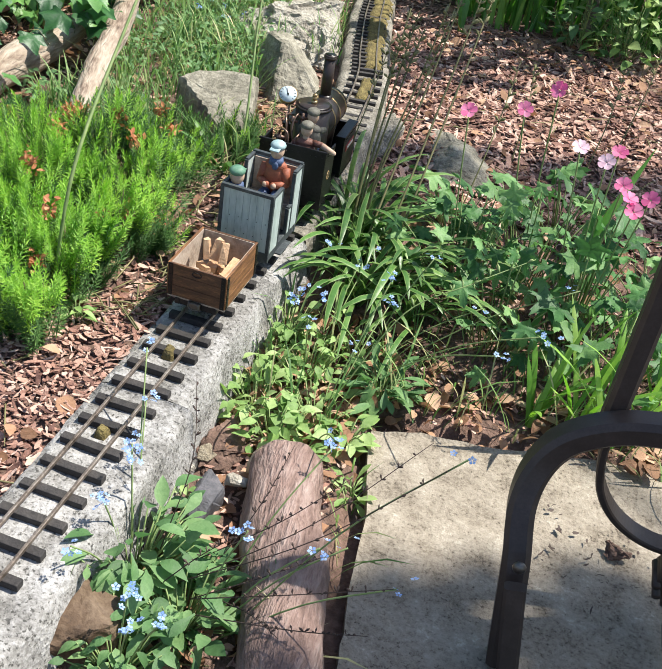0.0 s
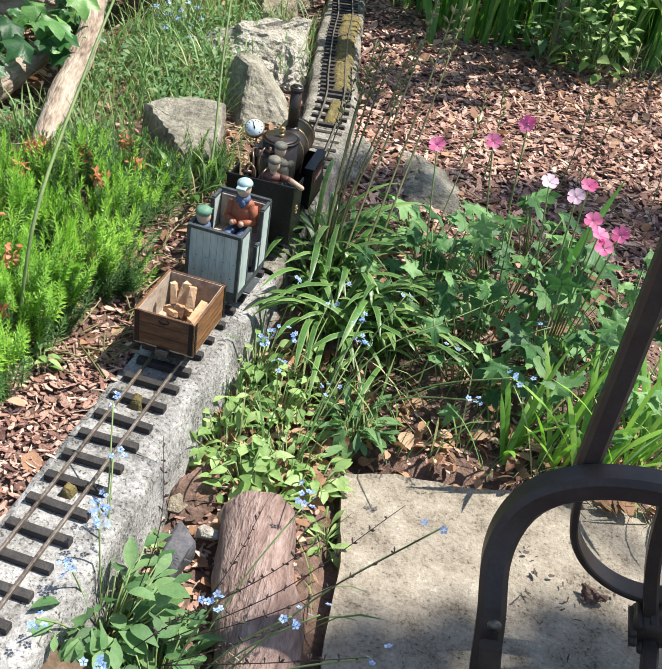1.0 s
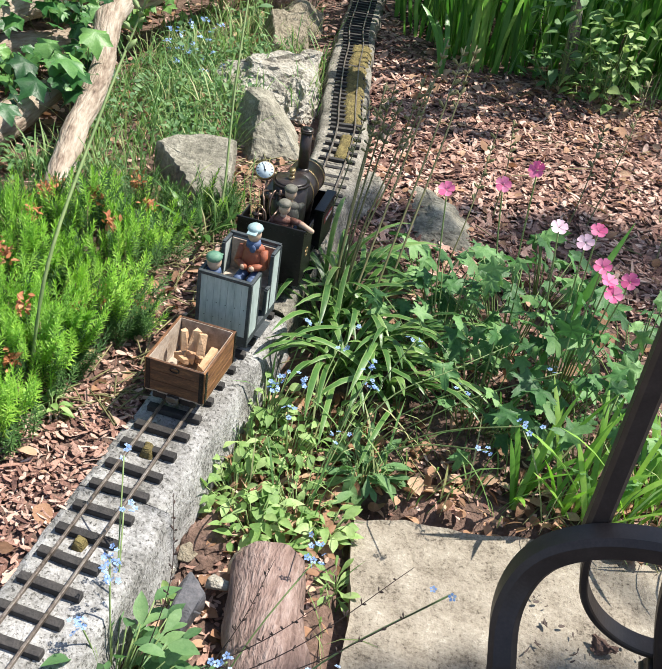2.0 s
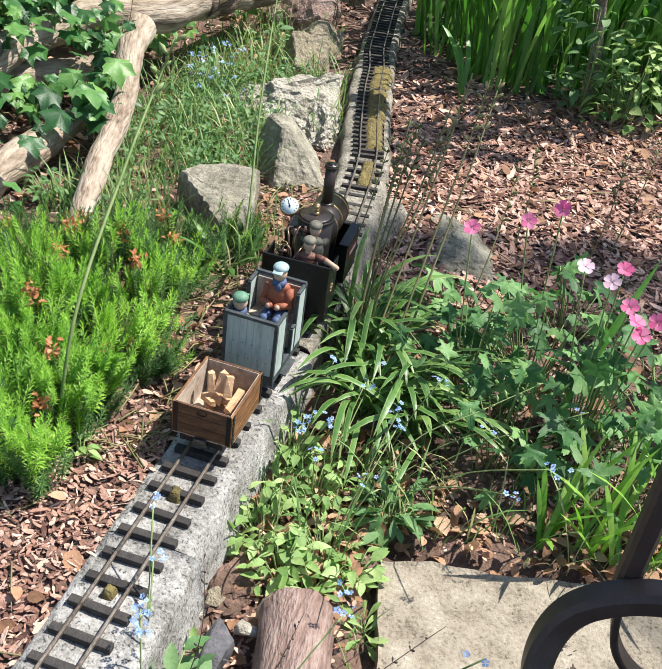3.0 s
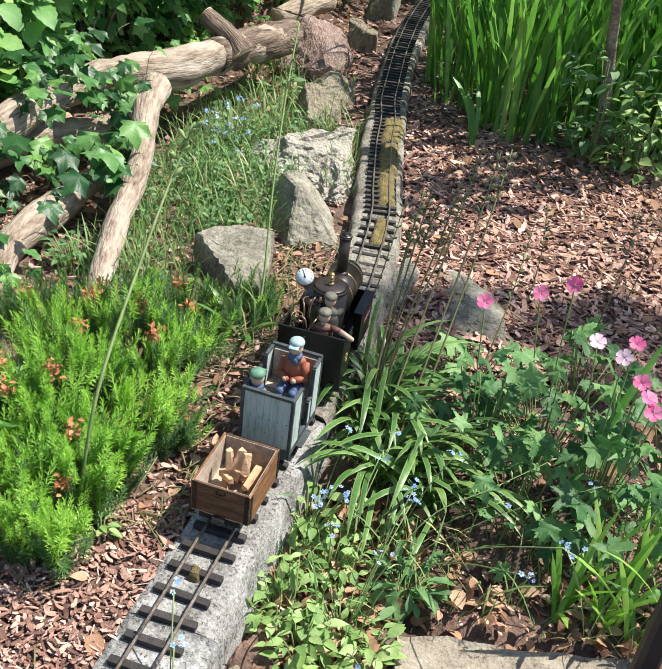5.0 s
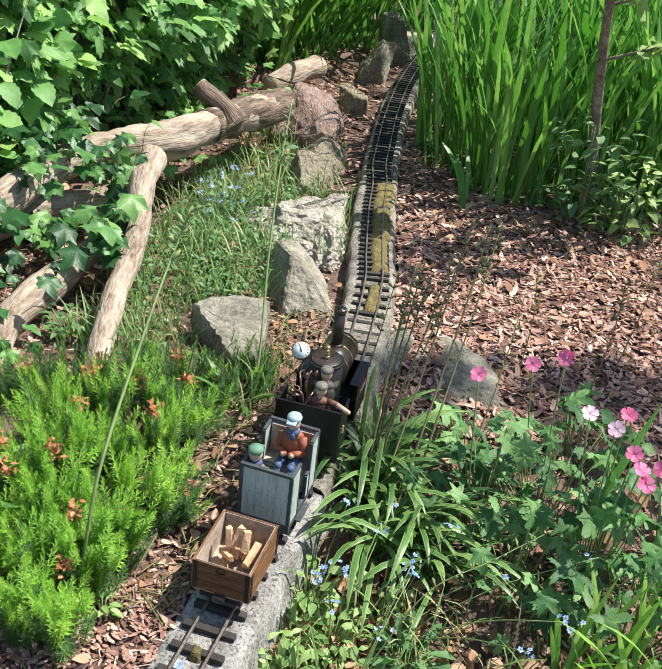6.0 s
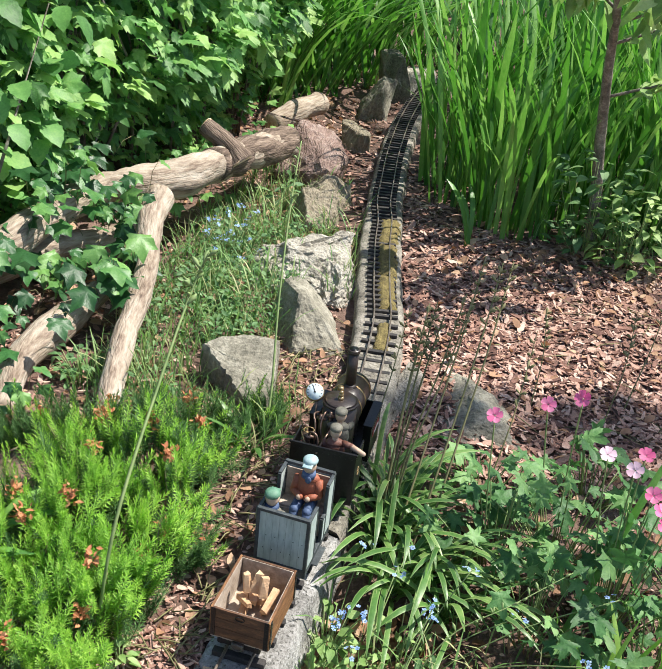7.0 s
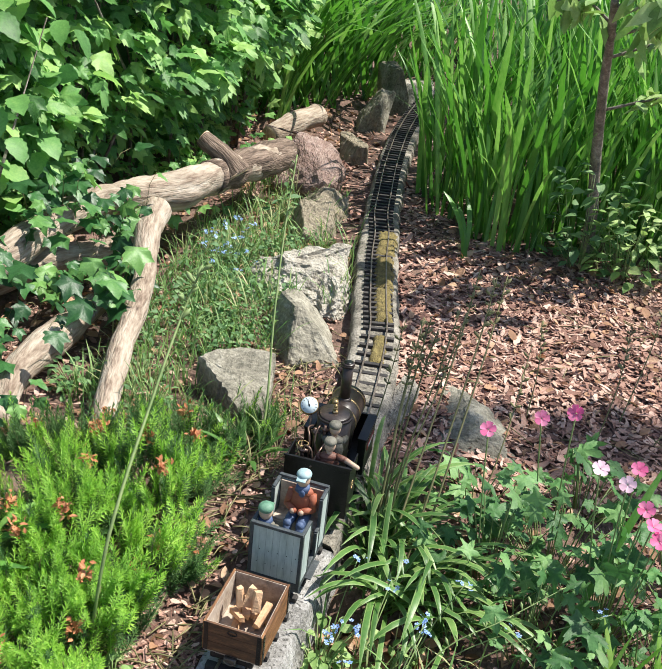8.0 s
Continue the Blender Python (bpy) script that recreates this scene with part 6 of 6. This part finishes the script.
    rod(bm, (0, -0.030, 0.1755), (0, -0.030, 0.1785), 0.031, 0.028, 44)
    part("drum_lid", bm, BOILER, loco, "flat lid")
    bm = bmesh.new()
    rod(bm, (0, -0.030, 0.178), (0, -0.030, 0.184), 0.0062, 0.0052, 16)
    rod(bm, (0, -0.030, 0.184), (0, -0.030, 0.191), 0.0035, 0.0048, 12)
    ball(bm, (0, -0.030, 0.193), 0.0042)
    part("lid_knob", bm, BRASS, loco, "brass knob")
    bm = bmesh.new()
    rod(bm, (-0.012, 0.020, 0.164), (-0.012, 0.020, 0.174), 0.007, 0.0055, 16)
    part("filler_cap", bm, BRASS, loco, "brass filler cap")
    bm = bmesh.new()
    rod(bm, (0, 0.045, 0.160), (0, 0.045, 0.170), 0.0155, 0.0112, 28)
    rod(bm, (0, 0.045, 0.168), (0, 0.045, 0.240), 0.0105, 0.0105, 28)
    rod(bm, (0, 0.045, 0.240), (0, 0.045, 0.2445), 0.0122, 0.0126, 28)
    rod(bm, (0, 0.045, 0.2445), (0, 0.045, 0.2475), 0.0126, 0.0112, 28)
    part("chimney", bm, BOILER, loco, "tall straight brown chimney")
    # Chimney is solid: a black disc paints the shade of its sooty bore.
    bm = bmesh.new()
    rod(bm, (0, 0.045, 0.2474), (0, 0.045, 0.2479), 0.009, 0.009, 28)
    part("chimney_mouth", bm, LOCO, loco, "black disc painted as the sooty, shaded opening")
    # pressure gauge on its pipe
    g, n = Vector((-0.050, -0.036, 0.186)), Vector((0.15, -0.62, 0.75)).normalized()
    bm = bmesh.new()
    rod(bm, g - n * 0.007, g, 0.0178, 0.0178, 32)
    gauge = part("pressure_gauge", bm, BRASS, loco, "round pressure gauge in a metal case")
    bm = bmesh.new()
    rod(bm, g, g + n * 0.0006, 0.0162, 0.0162, 32)
    part("dial", bm, DIAL, gauge, "pale dial")
    side = n.cross(Vector((0, 0, 1))).normalized()
    up = side.cross(n)
    bm = bmesh.new()
    rod(bm, g + n * 0.0012 - (up * 0.8 + side * 0.25) * 0.004, g + n * 0.0012 + (up * 0.9 + side * 0.3) * 0.0125, 0.0009, 0.0005, 6)
    ball(bm, g + n * 0.001, 0.0018)
    for k in range(11):
        w = math.radians(-40 + 26 * k)
        q = side * math.cos(w) + up * math.sin(w)
        rod(bm, g + n * 0.0009 + q * 0.012, g + n * 0.0009 + q * 0.0148, 0.0005, 0.0005, 5)
    part("needle", bm, LOCO, gauge, "dark needle and scale marks")
    pipes = [[(-0.046, -0.026, 0.186), (-0.044, -0.038, 0.168), (-0.04, -0.052, 0.145), (-0.036, -0.052, 0.11)], [(-0.03, -0.05, 0.155), (-0.038, -0.074, 0.162), (-0.03, -0.092, 0.15), (-0.026, -0.102, 0.1)],
             [(-0.012, -0.048, 0.16), (-0.02, -0.067, 0.163), (-0.022, -0.082, 0.14), (-0.01, -0.092, 0.1)], [(0.004, -0.048, 0.15), (0, -0.072, 0.145), (-0.008, -0.112, 0.135), (-0.012, -0.142, 0.125)],
             [(-0.036, -0.112, 0.14), (-0.03, -0.122, 0.155), (-0.016, -0.127, 0.15), (-0.012, -0.132, 0.11)]]
    for p in pipes:
        path = spline(p, 6)
        tube_part("pipe", path, [0.0019] * len(path), COPPER, loco, "bent copper pipe", 8)
    for x, yy, z, r in ((-0.026, -0.068, 0.148, 0.0055), (-0.038, -0.105, 0.128, 0.006), (-0.008, -0.068, 0.158, 0.0045)):
        bm = bmesh.new()
        rod(bm, (x, yy, z - 0.03), (x, yy, z + 0.012), r * 0.6, r * 0.6, 12)
        rod(bm, (x, yy, z + 0.0), (x, yy, z + 0.006), r, r, 6)
        rod(bm, (x - 0.008, yy, z + 0.004), (x + 0.010, yy, z + 0.004), r * 0.55, r * 0.55, 10)
        part("valve", bm, COPPER, loco, "tarnished valve fitting")
    bm = bmesh.new()
    for k in range(20):
        a, b = math.tau * k / 20, math.tau * (k + 1) / 20
        rod(bm, (-0.038 + 0.0095 * math.cos(a), -0.105 + 0.0095 * math.sin(a), 0.146), (-0.038 + 0.0095 * math.cos(b), -0.105 + 0.0095 * math.sin(b), 0.146), 0.0011, 0.0011, 6)
    for a in (0, 2.09, 4.19):
        rod(bm, (-0.038, -0.122, 0.151), (-0.038 + 0.0095 * math.cos(a), -0.105 + 0.0095 * math.sin(a), 0.146), 0.0009, 0.0009, 6)
    part("hand_wheel", bm, BRASS, loco, "small brass hand wheel")
    boxes("coupling", [((0.012, 0.016, 0.006), (0, -0.147, 0.024))], WHEELM, loco)
    big = Matrix.Diagonal((1.18, 1.18, 1.18, 1))
    doll("toy driver figure in khaki with a brown cap", m @ pose(0.012, -0.072, 0.096, 0, 0, 190) @ big, TOYKHAKI, TOYBLUE, TOYKHAKI, "forward")
    doll("toy fireman figure leaning out of the cab", m @ pose(0.014, -0.112, 0.086, 0, 0, 190) @ big, REDBEAM, TOYBLUE, TOYKHAKI, "reach")


def build_coach(y):
    m = rail_pose(y)
    coach = thing("toy_coach", "open pale blue-grey toy carriage with dark edging", "toy carriage")
    coach.matrix_world = m
    add_wheels(coach, (-0.036, 0.036), 0.013)
    L, W, t, lo, hi = 0.132, 0.092, 0.004, 0.026, 0.134
    mid, tall = (lo + hi) / 2, hi - lo
    boxes("floor", [((W, L, 0.005), (0, 0, lo))], COACHTRIM, coach)
    for s in (-1, 1):
        boxes("sole_bar", [((0.006, L, 0.012), (s * 0.042, 0, 0.017))], COACHTRIM, coach)
        boxes("end_beam", [((W, 0.006, 0.014), (0, s * (L / 2 - 0.003), 0.016))], COACHTRIM, coach)
    for s, high in ((-1, hi), (1, hi + 0.006)):
        yy = s * L / 2
        end = boxes("end_panel", [((W - 0.010, t, high - lo), (0, yy, (lo + high) / 2))], COACH, coach, "pale panel of upright boards", 0.0005)
        boxes("top_edging", [((W, t + 0.003, 0.006), (0, yy, high))], COACHTRIM, end)
        boxes("bottom_edging", [((W, t + 0.003, 0.006), (0, yy, lo + 0.001))], COACHTRIM, end)
        for x in (-1, 1):
            boxes("side_edging", [((0.006, t + 0.003, high - lo), (x * (W / 2 - 0.002), yy, (lo + high) / 2))], COACHTRIM, end)
        for k in range(6):
            boxes("board_joint", [((0.0003, 0.0004, high - lo - 0.008), (-0.030 + 0.012 * k, yy + s * (t / 2 + 0.0001), (lo + high) / 2))], COACHSEAM, end, "", 0.0)
        rivets([(-0.032 + 0.016 * k + 0.004 * j, yy + s * t / 2, 0.055 + 0.028 * j) for k in range(5) for j in range(2)], COACHTRIM, end, 0.0010, "nail_row")
    for s in (-1, 1):
        x = s * (W / 2 - t / 2)
        for y0, y1, low, high in ((-L / 2, -L / 2 + 0.040, lo, hi), (L / 2 - 0.036, L / 2, lo, hi + 0.004), (L / 2 - 0.052, L / 2 - 0.036, lo, 0.078)):
            side = boxes("side_panel", [((t, y1 - y0 - 0.002, high - low), (x, (y0 + y1) / 2, (low + high) / 2))], COACH, coach, "pale side panel", 0.0005)
            boxes("top_edging", [((t + 0.002, y1 - y0, 0.005), (x, (y0 + y1) / 2, high))], COACHTRIM, side)
            yy = y1 if y0 < 0 else y0
            boxes("side_edging", [((t + 0.002, 0.005, high - low), (x, yy, (low + high) / 2))], COACHTRIM, side)
        boxes("step", [((0.012, 0.05, 0.003), (s * 0.05, -0.005, 0.012))], COACHTRIM, coach)
    boxes("seat", [((W - 0.01, 0.036, 0.005), (0, L / 2 - 0.022, 0.074)), ((W - 0.01, 0.004, 0.044), (0, L / 2 - 0.040, 0.050))], WAGONIN, coach, "worn tan bench seat")
    boxes("seat", [((W - 0.01, 0.030, 0.005), (0, -L / 2 + 0.019, 0.074))], WAGONIN, coach, "worn tan bench seat")
    boxes("seat_back", [((W - 0.012, 0.004, 0.060), (0, L / 2 - 0.006, 0.105))], WAGONIN, coach, "worn tan seat back")
    for s in (-1, 1):
        boxes("coupling", [((0.012, 0.022, 0.005), (0, s * (L / 2 + 0.009), 0.02))], WHEELM, coach)
    big = Matrix.Diagonal((1.3, 1.3, 1.3, 1))
    doll("toy passenger figure in rust jacket and pale cap", m @ Matrix.Translation((0.006, 0.040, 0.082)) @ big, TOYORANGE, TOYBLUE, TOYCAP, "plain")
    doll("toy passenger figure with a green cap", m @ pose(-0.030, -0.044, 0.060, 0, 0, 180) @ big, TOYKHAKI, TOYBLUE, TOYGREEN, "plain")


def build_wagon(y):
    m = rail_pose(y)
    wagon = thing("toy_wagon", "open brown wooden toy wagon carrying firewood", "toy wagon")
    wagon.matrix_world = m
    add_wheels(wagon, (-0.032, 0.032), 0.0125)
    L, W, t, z0 = 0.124, 0.097, 0.004, 0.026
    boxes("floor", [((W - 0.002, L - 0.002, 0.004), (0, 0, z0))], WAGONIN, wagon)
    boxes("chassis", [((0.007, L, 0.011), (s * 0.03, 0, 0.020)) for s in (-1, 1)] + [((0.07, 0.006, 0.011), (0, s * (L / 2 - 0.004), 0.020)) for s in (-1, 1)], WHEELM, wagon)
    for k in range(3):
        z = z0 + 0.0112 + 0.0190 * k
        for s in (-1, 1):
            boxes("plank", [((t, L, 0.0185), (s * (W / 2 - t / 2), 0, z))], WAGON, wagon, "", 0.0007)
            boxes("plank", [((W - 2 * t - 0.001, t, 0.0185), (0, s * (L / 2 - t / 2), z))], WAGONEND, wagon, "", 0.0007)
    for s in (-1, 1):
        boxes("lining", [((0.0012, L - 2 * t - 0.001, 0.055), (s * (W / 2 - t - 0.0007), 0, z0 + 0.030))], WAGONIN, wagon, "worn pale inner board", 0.0003)
        boxes("lining", [((W - 2 * t - 0.004, 0.0012, 0.055), (0, s * (L / 2 - t - 0.0007), z0 + 0.030))], WAGONIN, wagon, "worn pale inner board", 0.0003)
    for sx in (-1, 1):
        for sy in (-1, 1):
            strap = boxes("corner_strap", [((0.0012, 0.007, 0.057), (sx * (W / 2 + 0.0004), sy * (L / 2 - 0.0055), z0 + 0.0305)), ((0.007, 0.0012, 0.057), (sx * (W / 2 - 0.0055), sy * (L / 2 + 0.0004), z0 + 0.0305))], LOCO, wagon, "black iron corner strap", 0.0003)
            rivets([(sx * (W / 2 + 0.0011), sy * (L / 2 - 0.0055), z0 + 0.006 + 0.0082 * k) for k in range(7)] + [(sx * (W / 2 - 0.0055), sy * (L / 2 + 0.0011), z0 + 0.006 + 0.0082 * k) for k in range(7)], WHEELM, strap)
    boxes("axle_box", [((0.008, 0.016, 0.016), (sx * 0.034, y2, 0.014)) for sx in (-1, 1) for y2 in (-0.032, 0.032)], WHEELM, wagon)
    bm = bmesh.new()
    for k in range(16):
        a, b = math.tau * k / 16, math.tau * (k + 1) / 16
        rod(bm, (0.009 * math.cos(a), -L / 2 - 0.006, 0.022 + 0.006 * math.sin(a)), (0.009 * math.cos(b), -L / 2 - 0.006, 0.022 + 0.006 * math.sin(b)), 0.0016, 0.0016, 6)
    box(bm, (0.02, 0.006, 0.012), (0, -L / 2 - 0.003, 0.022), None, 0.001)
    part("coupling", bm, BOLTM, wagon, "dull metal hook and ring coupling")
    bm = bmesh.new()
    for k in range(14):
        a, b = math.tau * k / 14, math.tau * (k + 1) / 14
        rod(bm, (0.0075 * math.cos(a), -L / 2 - 0.001, z0 + 0.050 + 0.0042 * math.sin(a)), (0.0075 * math.cos(b), -L / 2 - 0.001, z0 + 0.050 + 0.0042 * math.sin(b)), 0.0008, 0.0008, 5)
    part("badge", bm, WHEELM, wagon, "small oval metal badge")
    rnd = random.Random(3)
    for k in range(11):
        bm = bmesh.new()
        ln, r = rnd.uniform(0.030, 0.046), rnd.uniform(0.006, 0.009)
        bmesh.ops.create_cone(bm, cap_ends=True, segments=3 + k % 3, radius1=r, radius2=r * rnd.uniform(0.8, 1.0), depth=ln)
        for v in bm.verts:
            v.co += Vector((rnd.gauss(0, 0.0008), rnd.gauss(0, 0.0008), rnd.gauss(0, 0.001)))
        me = bpy.data.meshes.new("firewood")
        bm.to_mesh(me)
        bm.free()
        w = link_mesh("firewood", me, LOGLET, flat=True)
        lev = k // 4
        if k < 8:
            w.matrix_world = m @ Matrix.Translation((rnd.uniform(-0.022, 0.022), rnd.uniform(-0.005, 0.038), z0 + 0.009 + 0.016 * lev)) @ Euler((radians(90) + rnd.gauss(0, 0.15), rnd.uniform(0, 3), rnd.gauss(0.4, 0.5))).to_matrix().to_4x4()
        else:
            w.matrix_world = m @ Matrix.Translation((-0.018 + 0.014 * (k - 8), 0.014 + rnd.uniform(-0.006, 0.006), z0 + 0.052)) @ Euler((rnd.gauss(0.3, 0.12), rnd.gauss(0, 0.2), rnd.uniform(0, 3))).to_matrix().to_4x4()
        tagged(w, "short split piece of pale firewood in the wagon", "firewood", "firewood load")
    ob = rock("rag", (0, 0, 0), (0.03, 0.022, 0.008), CREAM, "small crumpled white scrap on the wagon floor", 5, (0, 0, 0), 3, 0.2, 3, "scrap")
    ob.matrix_world = m @ Matrix.Translation((-0.018, -0.045, z0 + 0.005))


build_wagon(1.022)
build_coach(1.212)
build_loco(1.480)
